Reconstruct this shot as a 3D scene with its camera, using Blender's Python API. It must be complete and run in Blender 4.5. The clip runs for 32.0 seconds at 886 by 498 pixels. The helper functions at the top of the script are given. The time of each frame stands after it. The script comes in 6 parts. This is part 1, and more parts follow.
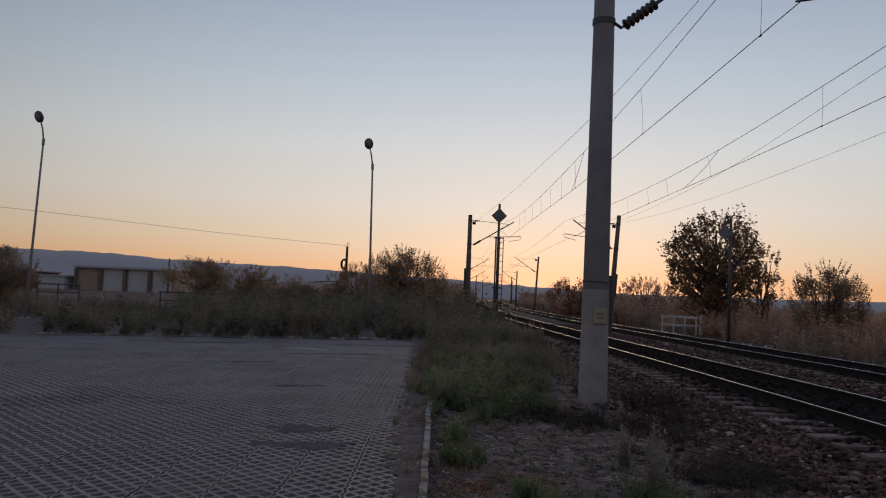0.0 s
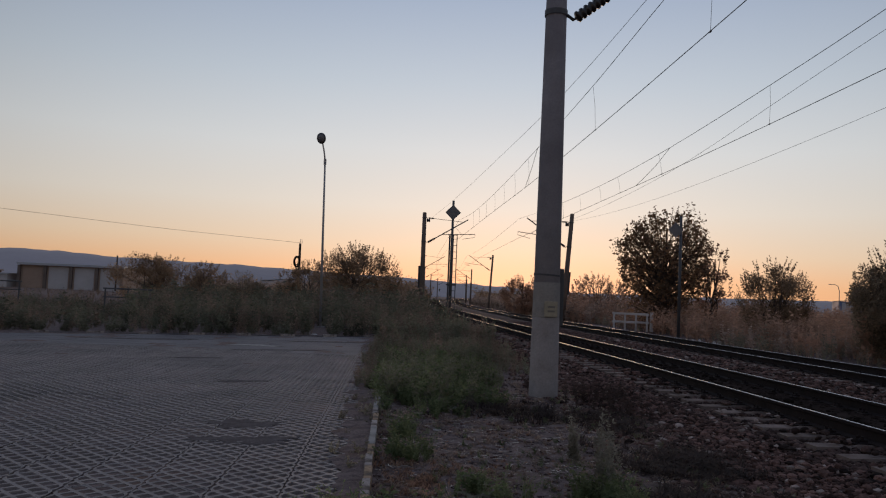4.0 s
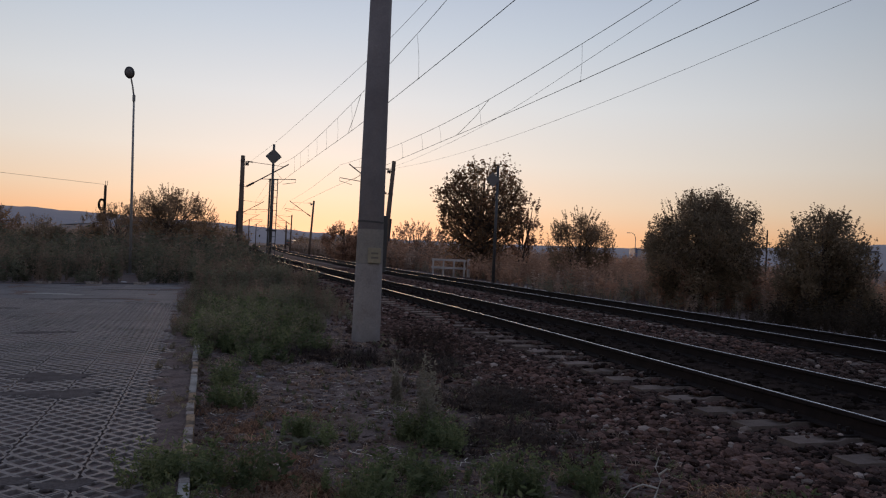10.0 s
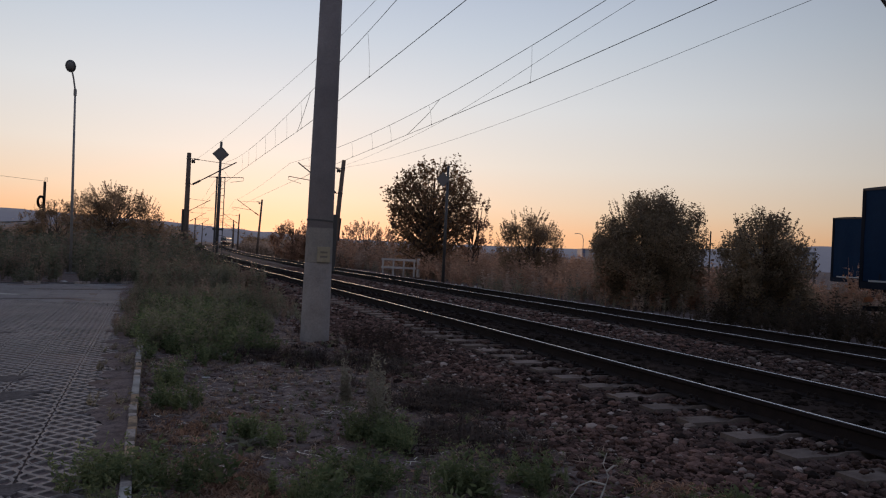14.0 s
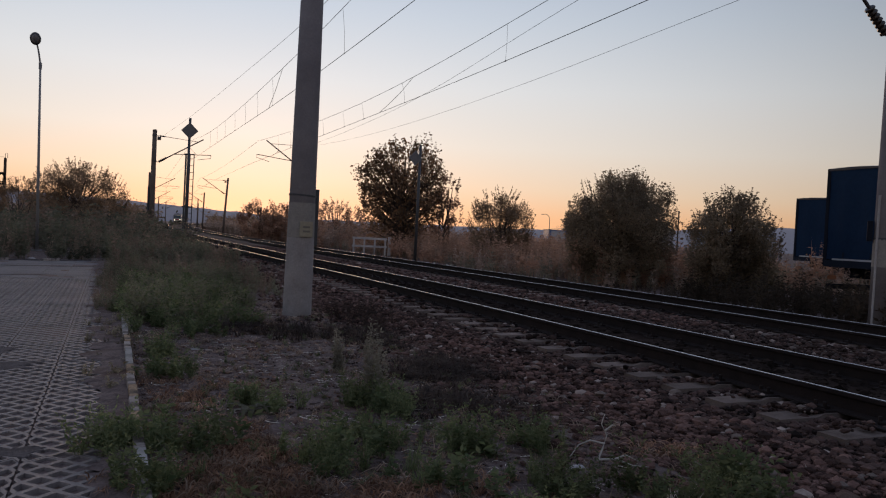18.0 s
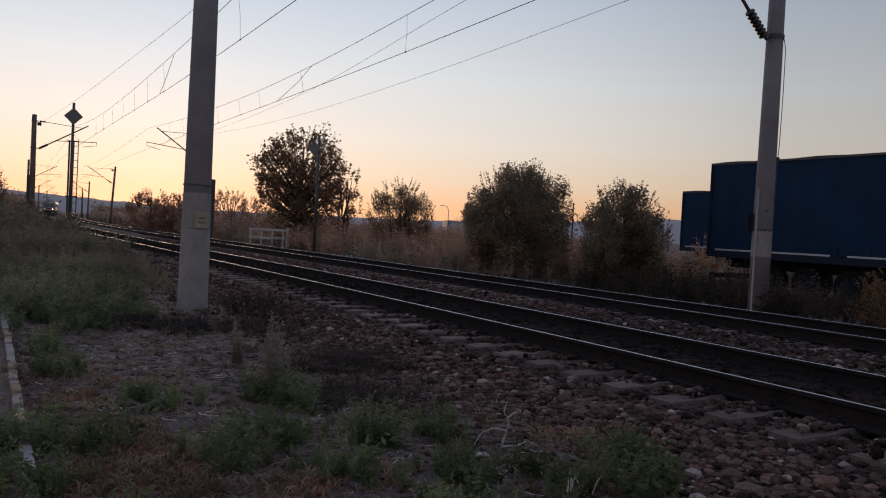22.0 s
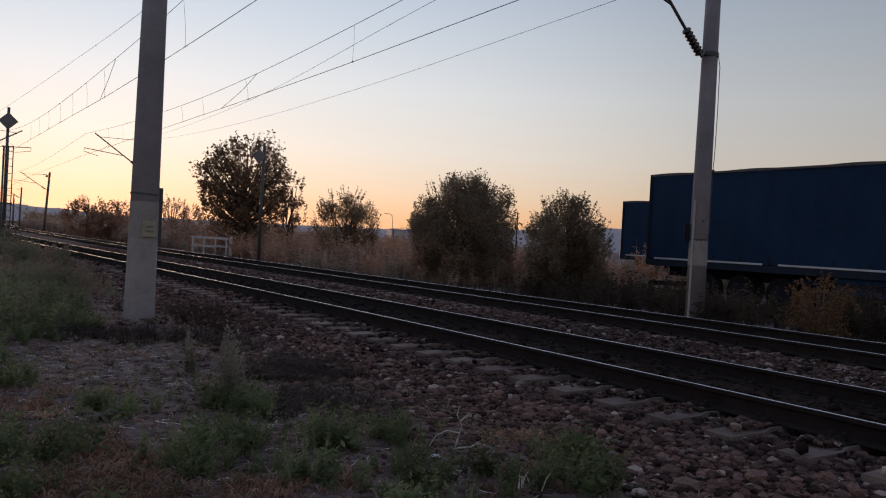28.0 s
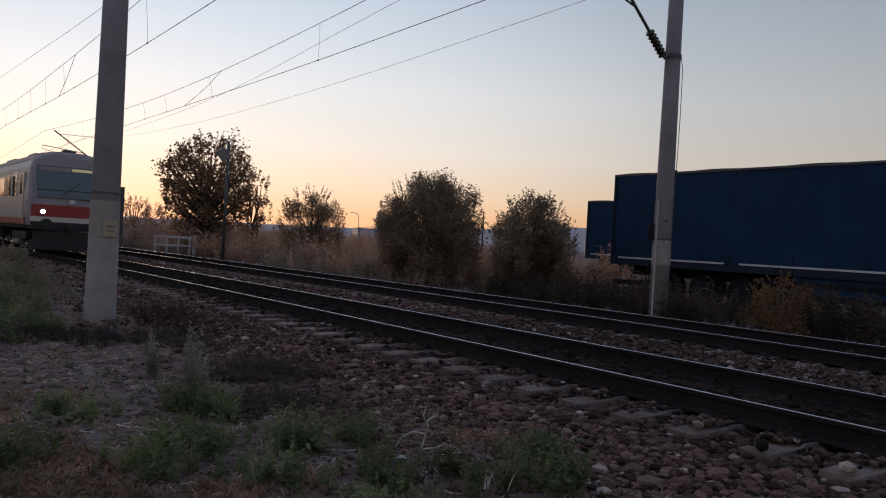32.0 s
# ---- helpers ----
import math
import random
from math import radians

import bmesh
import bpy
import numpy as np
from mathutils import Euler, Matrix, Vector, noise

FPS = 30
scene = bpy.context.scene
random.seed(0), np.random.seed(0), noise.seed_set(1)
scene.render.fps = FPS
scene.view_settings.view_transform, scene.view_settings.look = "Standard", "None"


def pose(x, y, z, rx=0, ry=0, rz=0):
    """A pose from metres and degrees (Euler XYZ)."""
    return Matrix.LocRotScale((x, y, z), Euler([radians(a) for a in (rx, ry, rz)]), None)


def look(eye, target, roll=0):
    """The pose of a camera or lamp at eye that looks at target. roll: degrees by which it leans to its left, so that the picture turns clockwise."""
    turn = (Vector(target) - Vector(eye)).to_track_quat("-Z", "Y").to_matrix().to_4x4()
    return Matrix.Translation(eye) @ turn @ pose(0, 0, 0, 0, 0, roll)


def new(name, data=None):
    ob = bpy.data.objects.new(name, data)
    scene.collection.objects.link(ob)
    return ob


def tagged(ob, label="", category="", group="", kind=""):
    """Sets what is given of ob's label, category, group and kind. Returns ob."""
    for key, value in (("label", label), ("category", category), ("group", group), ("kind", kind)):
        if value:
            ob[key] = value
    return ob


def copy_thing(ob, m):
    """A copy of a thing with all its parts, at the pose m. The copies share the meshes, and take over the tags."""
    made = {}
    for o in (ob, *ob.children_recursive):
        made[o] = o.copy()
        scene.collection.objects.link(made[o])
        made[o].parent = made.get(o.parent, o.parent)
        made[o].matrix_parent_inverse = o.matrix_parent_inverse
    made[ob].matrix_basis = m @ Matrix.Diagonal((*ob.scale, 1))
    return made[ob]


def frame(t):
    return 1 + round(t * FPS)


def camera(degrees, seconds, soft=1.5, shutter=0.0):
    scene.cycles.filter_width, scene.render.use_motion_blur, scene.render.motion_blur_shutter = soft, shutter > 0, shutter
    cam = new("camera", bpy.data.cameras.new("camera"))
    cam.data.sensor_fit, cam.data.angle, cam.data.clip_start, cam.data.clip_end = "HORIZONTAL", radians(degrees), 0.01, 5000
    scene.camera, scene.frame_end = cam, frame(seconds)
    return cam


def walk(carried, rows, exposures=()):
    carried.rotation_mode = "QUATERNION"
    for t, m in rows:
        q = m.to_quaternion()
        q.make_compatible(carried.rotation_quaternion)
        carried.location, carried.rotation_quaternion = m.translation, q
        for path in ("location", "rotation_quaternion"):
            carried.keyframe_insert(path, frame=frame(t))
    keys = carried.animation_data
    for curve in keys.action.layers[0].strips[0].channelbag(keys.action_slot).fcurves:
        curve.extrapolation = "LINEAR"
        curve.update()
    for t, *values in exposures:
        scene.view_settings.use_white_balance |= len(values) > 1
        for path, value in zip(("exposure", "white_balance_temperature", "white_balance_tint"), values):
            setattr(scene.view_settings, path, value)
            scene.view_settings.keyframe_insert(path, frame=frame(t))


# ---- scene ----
cam = camera(58.2, 32.0, 1.15)
PATH = [
    (0, (0.401, -0.225, 1.648), (0.313, 1.77, 1.764), 2.4),
    (0.5, (0.397, -0.183, 1.648), (0.319, 1.812, 1.764), 2.4),
    (1, (0.416, -0.213, 1.656), (0.352, 1.782, 1.773), 2.4),
    (1.5, (0.438, -0.209, 1.652), (0.389, 1.787, 1.77), 2.3),
    (2, (0.464, -0.185, 1.641), (0.432, 1.812, 1.757), 2.4),
    (2.5, (0.468, -0.183, 1.637), (0.453, 1.814, 1.753), 2.4),
    (4.5, (0.489, 0.053, 1.544), (0.562, 2.048, 1.663), 2.5),
    (5, (0.495, 0.078, 1.546), (0.692, 2.066, 1.645), 2.4),
    (5.5, (0.463, -0.025, 1.567), (0.712, 1.958, 1.637), 2.4),
    (6, (0.424, -0.045, 1.57), (0.717, 1.932, 1.624), 2.5),
    (6.5, (0.43, -0.07, 1.56), (0.756, 1.903, 1.6), 2.4),
    (7, (0.439, -0.068, 1.553), (0.791, 1.901, 1.577), 2.4),
    (7.5, (0.427, -0.063, 1.557), (0.804, 1.902, 1.569), 2.4),
    (8, (0.417, -0.045, 1.551), (0.816, 1.915, 1.557), 2.5),
    (8.5, (0.409, -0.05, 1.554), (0.828, 1.905, 1.557), 2.5),
    (9, (0.407, -0.056, 1.552), (0.845, 1.896, 1.555), 2.5),
    (9.5, (0.429, -0.055, 1.549), (0.884, 1.892, 1.552), 2.6),
    (10, (0.421, -0.075, 1.557), (0.895, 1.869, 1.56), 2.6),
    (10.5, (0.404, -0.067, 1.557), (0.895, 1.872, 1.56), 2.6),
    (11, (0.411, -0.055, 1.556), (0.918, 1.88, 1.56), 2.7),
    (11.5, (0.411, -0.046, 1.554), (0.936, 1.884, 1.559), 2.7),
    (12, (0.412, -0.042, 1.552), (0.953, 1.884, 1.558), 2.8),
    (12.5, (0.41, -0.041, 1.554), (0.97, 1.879, 1.56), 2.8),
    (13, (0.422, -0.035, 1.549), (0.996, 1.881, 1.556), 2.7),
    (13.5, (0.416, -0.046, 1.545), (1.004, 1.866, 1.553), 2.8),
    (14, (0.425, -0.052, 1.545), (1.02, 1.858, 1.554), 2.8),
    (14.5, (0.416, -0.046, 1.534), (1.013, 1.863, 1.543), 2.9),
    (16.5, (0.207, -0.096, 1.452), (0.839, 1.801, 1.453), 3.0),
    (17, (0.188, -0.101, 1.455), (0.834, 1.792, 1.443), 2.9),
    (17.5, (0.151, -0.089, 1.453), (0.814, 1.798, 1.427), 3.0),
    (18, (0.143, -0.104, 1.449), (0.82, 1.777, 1.413), 3.0),
    (18.5, (0.149, -0.11, 1.451), (0.831, 1.769, 1.408), 3.0),
    (19, (0.151, -0.118, 1.457), (0.837, 1.761, 1.411), 3.0),
    (19.5, (0.144, -0.12, 1.456), (0.832, 1.757, 1.407), 3.1),
    (20, (0.13, -0.119, 1.454), (0.896, 1.729, 1.406), 3.1),
    (20.5, (0.13, -0.12, 1.454), (0.95, 1.704, 1.407), 3.1),
    (21, (0.128, -0.103, 1.45), (0.985, 1.703, 1.403), 3.0),
    (21.5, (0.12, -0.095, 1.451), (1.007, 1.696, 1.405), 3.0),
    (22, (0.111, -0.093, 1.449), (1.021, 1.688, 1.404), 3.0),
    (22.5, (0.122, -0.105, 1.443), (1.05, 1.666, 1.4), 3.0),
    (23, (0.136, -0.1, 1.441), (1.082, 1.662, 1.399), 2.9),
    (23.5, (0.106, -0.116, 1.443), (1.065, 1.638, 1.403), 3.0),
    (24, (0.113, -0.096, 1.46), (1.08, 1.653, 1.419), 3.0),
    (24.5, (0.109, -0.098, 1.45), (1.083, 1.648, 1.411), 3.0),
    (25, (0.094, -0.145, 1.447), (1.074, 1.597, 1.409), 3.0),
    (25.5, (0.133, -0.209, 1.451), (1.121, 1.529, 1.415), 3.1),
    (27.5, (-0.043, -0.247, 1.458), (0.978, 1.472, 1.44), 3.1),
    (28, (-0.066, -0.257, 1.463), (0.966, 1.457, 1.446), 3.1),
    (28.5, (-0.107, -0.253, 1.458), (0.936, 1.454, 1.441), 3.1),
    (29, (-0.084, -0.254, 1.457), (0.968, 1.447, 1.442), 3.1),
    (29.5, (-0.102, -0.24, 1.457), (0.956, 1.457, 1.441), 3.2),
    (30, (-0.151, -0.244, 1.47), (0.91, 1.451, 1.454), 3.1),
    (30.5, (-0.109, -0.237, 1.48), (0.96, 1.453, 1.464), 3.2),
    (31, (-0.097, -0.253, 1.477), (0.982, 1.431, 1.461), 3.1),
    (31.5, (-0.103, -0.256, 1.476), (0.989, 1.42, 1.461), 3.1),
    (32, (-0.065, -0.256, 1.476), (1.038, 1.412, 1.461), 3.1),
]
walk(cam, [(t, look(eye, target, roll)) for t, eye, target, roll in PATH],
     [(0.0, 0.0, 6500, 10), (3.0, 0.03, 6500, 10.3), (6.0, 0.14, 6500, 11), (9.0, 0.17, 6500, 12), (16.0, 0.21, 6500, 12), (22.0, 0.29, 6500, 12), (28.0, 0.34, 6500, 12), (31.0, 0.36, 6500, 12), (32.0, 0.43, 6500, 12)])

# ---------------------------------------------------------------- light
world = bpy.data.worlds.new("dusk_sky")
scene.world = world
world.use_nodes = True
wn, wl = world.node_tree.nodes, world.node_tree.links
wn.clear()
SUN_AZ = 6.0        # degrees to the right of +y, where the sun has just set


def node(kind, **inputs):
    """A node of the world, with links or values for its inputs by number (i0, i1 ...)."""
    made = wn.new(kind)
    for key, value in inputs.items():
        slot = made.inputs[int(key[1:])]
        if isinstance(value, bpy.types.NodeSocket):
            wl.new(value, slot)
        else:
            slot.default_value = value
    return made


sky = wn.new("ShaderNodeTexSky")
sky.sky_type = "NISHITA"
sky.sun_disc = False
sky.sun_elevation = radians(0.4)
sky.sun_rotation = radians(SUN_AZ)
sky.altitude = 300
sky.air_density = 1.0
sky.dust_density = 0.6
sky.ozone_density = 2.5
soft_sky = node("ShaderNodeHueSaturation", i1=0.75, i2=1.0, i4=sky.outputs[0])
# the afterglow: orange at the skyline, pale above it, grey-blue overhead, dim towards the east
way = wn.new("ShaderNodeTexCoord").outputs["Generated"]
split = node("ShaderNodeSeparateXYZ", i0=way)
dusk = wn.new("ShaderNodeValToRGB")
wl.new(split.outputs["Z"], dusk.inputs[0])
stops = [(0.0, (0.86, 0.46, 0.22)), (0.025, (0.9, 0.495, 0.262)), (0.06, (0.88, 0.65, 0.465)), (0.11, (0.86, 0.765, 0.665)), (0.18, (0.78, 0.78, 0.765)), (0.26, (0.62, 0.68, 0.74)), (0.36, (0.45, 0.53, 0.67)), (0.6, (0.44, 0.54, 0.77)), (1.0, (0.5, 0.62, 0.9))]
ramp = dusk.color_ramp
for k, (place, colour) in enumerate(stops):
    stop = ramp.elements[k] if k < 2 else ramp.elements.new(place)
    stop.position, stop.color = place, (*colour, 1)
flat = node("ShaderNodeVectorMath", i0=way, i1=(math.sin(radians(SUN_AZ)), math.cos(radians(SUN_AZ)), 0.0))
flat.operation = "DOT_PRODUCT"
half = node("ShaderNodeMapRange", i0=flat.outputs["Value"], i1=-1.0, i2=1.0, i3=0.0, i4=1.0)
turn = wn.new("ShaderNodeValToRGB")
wl.new(half.outputs[0], turn.inputs[0])
for k, (place, value) in enumerate(((0.0, 0.46), (1.0, 0.93), (0.5, 0.49), (0.78, 0.46), (0.86, 0.545), (0.935, 0.76))):
    stop = turn.color_ramp.elements[k] if k < 2 else turn.color_ramp.elements.new(place)
    stop.position, stop.color = place, (value, value, value, 1)
dimmed = node("ShaderNodeVectorMath", i0=dusk.outputs[0])
dimmed.operation = "SCALE"
wl.new(turn.outputs[0], dimmed.inputs["Scale"])
both = wn.new("ShaderNodeMix")
both.data_type = "RGBA"
both.inputs["Factor"].default_value = 0.85
lit = node("ShaderNodeVectorMath", i0=soft_sky.outputs[0])
lit.operation = "SCALE"
lit.inputs["Scale"].default_value = 0.45
wl.new(lit.outputs[0], both.inputs["A"])
wl.new(dimmed.outputs[0], both.inputs["B"])
back = node("ShaderNodeBackground", i0=both.outputs["Result"], i1=1.0)
node("ShaderNodeOutputWorld", i0=back.outputs[0])

sun = new("afterglow_sun", bpy.data.lights.new("afterglow_sun", "SUN"))
sun.data.energy = 0.32
sun.data.angle = radians(20)
sun.data.color = (1.0, 0.62, 0.36)
sun.matrix_world = look((0, 0, 50), (-50 * math.sin(radians(SUN_AZ)), -50 * math.cos(radians(SUN_AZ)), 44))
scene.view_settings.exposure = 0.0

# ---------------------------------------------------------------- helpers
rng = np.random.default_rng(7)


def mat(name, a, b, rough=0.8, scale=3.0, fine=40.0, bump=0.15, metal=0.0, piece=0.0, island=0.0, c=None, stain=0.5, spec=0.3):
    """A surface of two tints a and b mixed by noise at two scales, with fine relief.
    piece: how much whole objects differ; island: how much loose pieces of one mesh differ; c: tint of stains."""
    m = bpy.data.materials.new(name)
    m.use_nodes = True
    n, l = m.node_tree.nodes, m.node_tree.links
    p = n["Principled BSDF"]
    p.inputs["Roughness"].default_value = rough
    p.inputs["Metallic"].default_value = metal
    p.inputs["Specular IOR Level"].default_value = spec
    tc = n.new("ShaderNodeTexCoord")
    big, small = n.new("ShaderNodeTexNoise"), n.new("ShaderNodeTexNoise")
    for node, s, d in ((big, scale, 5), (small, fine, 4)):
        node.inputs["Scale"].default_value = s
        node.inputs["Detail"].default_value = d
        node.inputs["Roughness"].default_value = 0.6
        l.new(tc.outputs["Object"], node.inputs["Vector"])
    add = n.new("ShaderNodeMath")
    add.operation = "MULTIPLY_ADD"
    l.new(small.outputs["Fac"], add.inputs[0])
    add.inputs[1].default_value = 0.6
    l.new(big.outputs["Fac"], add.inputs[2])
    ramp = n.new("ShaderNodeMapRange")
    ramp.inputs["From Min"].default_value, ramp.inputs["From Max"].default_value = 0.55, 1.05
    l.new(add.outputs[0], ramp.inputs["Value"])
    mix = n.new("ShaderNodeMix")
    mix.data_type = "RGBA"
    l.new(ramp.outputs[0], mix.inputs["Factor"])
    mix.inputs["A"].default_value = (*a, 1)
    mix.inputs["B"].default_value = (*b, 1)
    colour = mix.outputs["Result"]
    if c:
        st = n.new("ShaderNodeTexNoise")
        st.inputs["Scale"].default_value = scale * 0.37
        st.inputs["Detail"].default_value = 6
        l.new(tc.outputs["Object"], st.inputs["Vector"])
        sr = n.new("ShaderNodeMapRange")
        sr.inputs["From Min"].default_value, sr.inputs["From Max"].default_value = 0.5, 0.68
        sr.inputs["To Max"].default_value = stain
        l.new(st.outputs["Fac"], sr.inputs["Value"])
        mx = n.new("ShaderNodeMix")
        mx.data_type = "RGBA"
        l.new(sr.outputs[0], mx.inputs["Factor"])
        l.new(colour, mx.inputs["A"])
        mx.inputs["B"].default_value = (*c, 1)
        colour = mx.outputs["Result"]
    if piece or island:
        src = n.new("ShaderNodeObjectInfo").outputs["Random"] if piece else n.new("ShaderNodeNewGeometry").outputs["Random Per Island"]
        k = piece or island
        mr = n.new("ShaderNodeMapRange")
        mr.inputs["To Min"].default_value, mr.inputs["To Max"].default_value = 1 - k, 1 + k
        l.new(src, mr.inputs["Value"])
        hs = n.new("ShaderNodeHueSaturation")
        l.new(mr.outputs[0], hs.inputs["Value"])
        l.new(colour, hs.inputs["Color"])
        colour = hs.outputs["Color"]
    l.new(colour, p.inputs["Base Color"])
    if bump:
        bn = n.new("ShaderNodeBump")
        bn.inputs["Strength"].default_value = bump
        bn.inputs["Distance"].default_value = 0.02
        l.new(add.outputs[0], bn.inputs["Height"])
        l.new(bn.outputs[0], p.inputs["Normal"])
    return m


def leafy(name, a, b, island=0.45, rough=0.7):
    """Leaves, blades and stalks: two tints picked leaf by leaf, a little light passing through."""
    m = bpy.data.materials.new(name)
    m.use_nodes = True
    n, l = m.node_tree.nodes, m.node_tree.links
    p = n["Principled BSDF"]
    p.inputs["Roughness"].default_value = rough
    p.inputs["Specular IOR Level"].default_value = 0.2
    g = n.new("ShaderNodeNewGeometry")
    mix = n.new("ShaderNodeMix")
    mix.data_type = "RGBA"
    l.new(g.outputs["Random Per Island"], mix.inputs["Factor"])
    mix.inputs["A"].default_value = (*a, 1)
    mix.inputs["B"].default_value = (*b, 1)
    tc, nz = n.new("ShaderNodeTexCoord"), n.new("ShaderNodeTexNoise")
    nz.inputs["Scale"].default_value = 0.9
    l.new(tc.outputs["Object"], nz.inputs["Vector"])
    mr = n.new("ShaderNodeMapRange")
    mr.inputs["From Min"].default_value, mr.inputs["From Max"].default_value = 0.3, 0.7
    mr.inputs["To Min"].default_value, mr.inputs["To Max"].default_value = 1 - island, 1 + island
    l.new(nz.outputs["Fac"], mr.inputs["Value"])
    hs = n.new("ShaderNodeHueSaturation")
    l.new(mr.outputs[0], hs.inputs["Value"])
    l.new(mix.outputs["Result"], hs.inputs["Color"])
    l.new(hs.outputs["Color"], p.inputs["Base Color"])
    tr = n.new("ShaderNodeBsdfTranslucent")
    l.new(hs.outputs["Color"], tr.inputs["Color"])
    ms = n.new("ShaderNodeMixShader")
    ms.inputs[0].default_value = 0.56
    l.new(p.outputs[0], ms.inputs[1])
    l.new(tr.outputs[0], ms.inputs[2])
    l.new(ms.outputs[0], n["Material Output"].inputs["Surface"])
    return m


def plain(name, colour, rough=0.5, metal=0.0, spec=0.5):
    return mat(name, [v * 0.85 for v in colour], [min(1, v * 1.12) for v in colour], rough, 2.0, 30.0, 0.05, metal, spec=spec)


def glow(name, colour, strength):
    m = bpy.data.materials.new(name)
    m.use_nodes = True
    p = m.node_tree.nodes["Principled BSDF"]
    p.inputs["Base Color"].default_value = (*colour, 1)
    p.inputs["Emission Color"].default_value = (*colour, 1)
    p.inputs["Emission Strength"].default_value = strength
    return m


def glass(name, tint=(0.05, 0.06, 0.07), rough=0.05):
    m = bpy.data.materials.new(name)
    m.use_nodes = True
    p = m.node_tree.nodes["Principled BSDF"]
    p.inputs["Base Color"].default_value = (*tint, 1)
    p.inputs["Roughness"].default_value = rough
    p.inputs["Specular IOR Level"].default_value = 0.7
    p.inputs["Coat Weight"].default_value = 0.6
    return m


def mesh(name, verts, faces, material=None, smooth=False):
    me = bpy.data.meshes.new(name)
    me.from_pydata([tuple(v) for v in verts] if not isinstance(verts, np.ndarray) else verts.tolist(), [], faces if isinstance(faces, list) else faces.tolist())
    if material:
        me.materials.append(material)
    if smooth:
        me.polygons.foreach_set("use_smooth", [True] * len(me.polygons))
    me.update()
    return me


def part(name, shape, material, parent=None, label="", at=None, smooth=False):
    """One mesh object, from a mesh, a bmesh or a pair of verts and faces, under a thing or a part."""
    if isinstance(shape, bmesh.types.BMesh):
        me = bpy.data.meshes.new(name)
        shape.to_mesh(me)
        shape.free()
        me.materials.append(material)
        if smooth:
            me.polygons.foreach_set("use_smooth", [True] * len(me.polygons))
    elif isinstance(shape, tuple):
        me = mesh(name, shape[0], shape[1], material, smooth)
    else:
        me = shape
    ob = new(name, me)
    if parent:
        ob.parent = parent
    if at is not None:
        ob.matrix_local = at if isinstance(at, Matrix) else Matrix.Translation(at)
    return tagged(ob, label)


def empty(name, at, label, category, group="", kind=""):
    ob = new(name)
    ob.empty_display_size = 0.3
    ob.matrix_world = at if isinstance(at, Matrix) else Matrix.Translation(at)
    return tagged(ob, label, category, group, kind)


def box(x0, x1, y0, y1, z0, z1, bev=0.0):
    bm = bmesh.new()
    bmesh.ops.create_cube(bm, size=1, matrix=Matrix.LocRotScale(((x0 + x1) / 2, (y0 + y1) / 2, (z0 + z1) / 2), None, (x1 - x0, y1 - y0, z1 - z0)))
    if bev:
        bmesh.ops.bevel(bm, geom=bm.edges[:], offset=bev, segments=2, affect="EDGES", profile=0.6)
    return bm


def tube(points, radii, n=8, caps=True):
    """Verts and faces of a round bar along points, with a radius at each."""
    pts = [Vector(p) for p in points]
    if not hasattr(radii, "__len__"):
        radii = [radii] * len(pts)
    vs, fs = [], []
    for i, p in enumerate(pts):
        d = (pts[min(i + 1, len(pts) - 1)] - pts[max(i - 1, 0)]).normalized()
        a = d.cross(Vector((0, 0, 1)) if abs(d.z) < 0.9 else Vector((0, 1, 0))).normalized()
        b = d.cross(a)
        for k in range(n):
            t = 2 * math.pi * k / n
            vs.append(p + (a * math.cos(t) + b * math.sin(t)) * radii[i])
    for i in range(len(pts) - 1):
        for k in range(n):
            fs.append((i * n + k, i * n + (k + 1) % n, (i + 1) * n + (k + 1) % n, (i + 1) * n + k))
    if caps:
        fs.append(tuple(range(n))[::-1])
        fs.append(tuple(range((len(pts) - 1) * n, len(pts) * n)))
    return vs, fs


def merge(*shapes):
    vs, fs = [], []
    for v, f in shapes:
        o = len(vs)
        vs += list(v)
        fs += [tuple(i + o for i in q) for q in f]
    return vs, fs


def vf(bm):
    """Verts and faces of a bmesh."""
    bm.verts.index_update()
    out = [v.co.copy() for v in bm.verts], [tuple(v.index for v in f.verts) for f in bm.faces]
    bm.free()
    return out


def extrude(outline, y0, y1):
    """A prism: an outline of (x, z) points, swept from y0 to y1."""
    n = len(outline)
    vs = [(x, y0, z) for x, z in outline] + [(x, y1, z) for x, z in outline]
    fs = [tuple(range(n)), tuple(range(2 * n - 1, n - 1, -1))]
    fs += [(i, n + i, n + (i + 1) % n, (i + 1) % n) for i in range(n)]
    return vs, fs


def scatter(base_v, base_f, places, yaws, scales, tilts=None):
    """One mesh's worth of copies of a base shape: each stands at a place, turned, scaled (x, y, z) and tilted."""
    bv = np.array(base_v, float)
    n, m = len(places), len(bv)
    s = np.asarray(scales, float)
    if s.ndim == 1:
        s = s[:, None] * np.ones(3)
    v = bv[None] * s[:, None, :]
    if tilts is not None:
        tx, ty = np.asarray(tilts).T
        v = np.stack([v[..., 0] + v[..., 2] * tx[:, None], v[..., 1] + v[..., 2] * ty[:, None], v[..., 2]], -1)
    c, q = np.cos(yaws)[:, None], np.sin(yaws)[:, None]
    v = np.stack([v[..., 0] * c - v[..., 1] * q, v[..., 0] * q + v[..., 1] * c, v[..., 2]], -1) + np.asarray(places)[:, None, :]
    faces = []
    for o in range(n):
        k = o * m
        faces.extend([tuple(i + k for i in f) for f in base_f])
    return v.reshape(-1, 3), faces


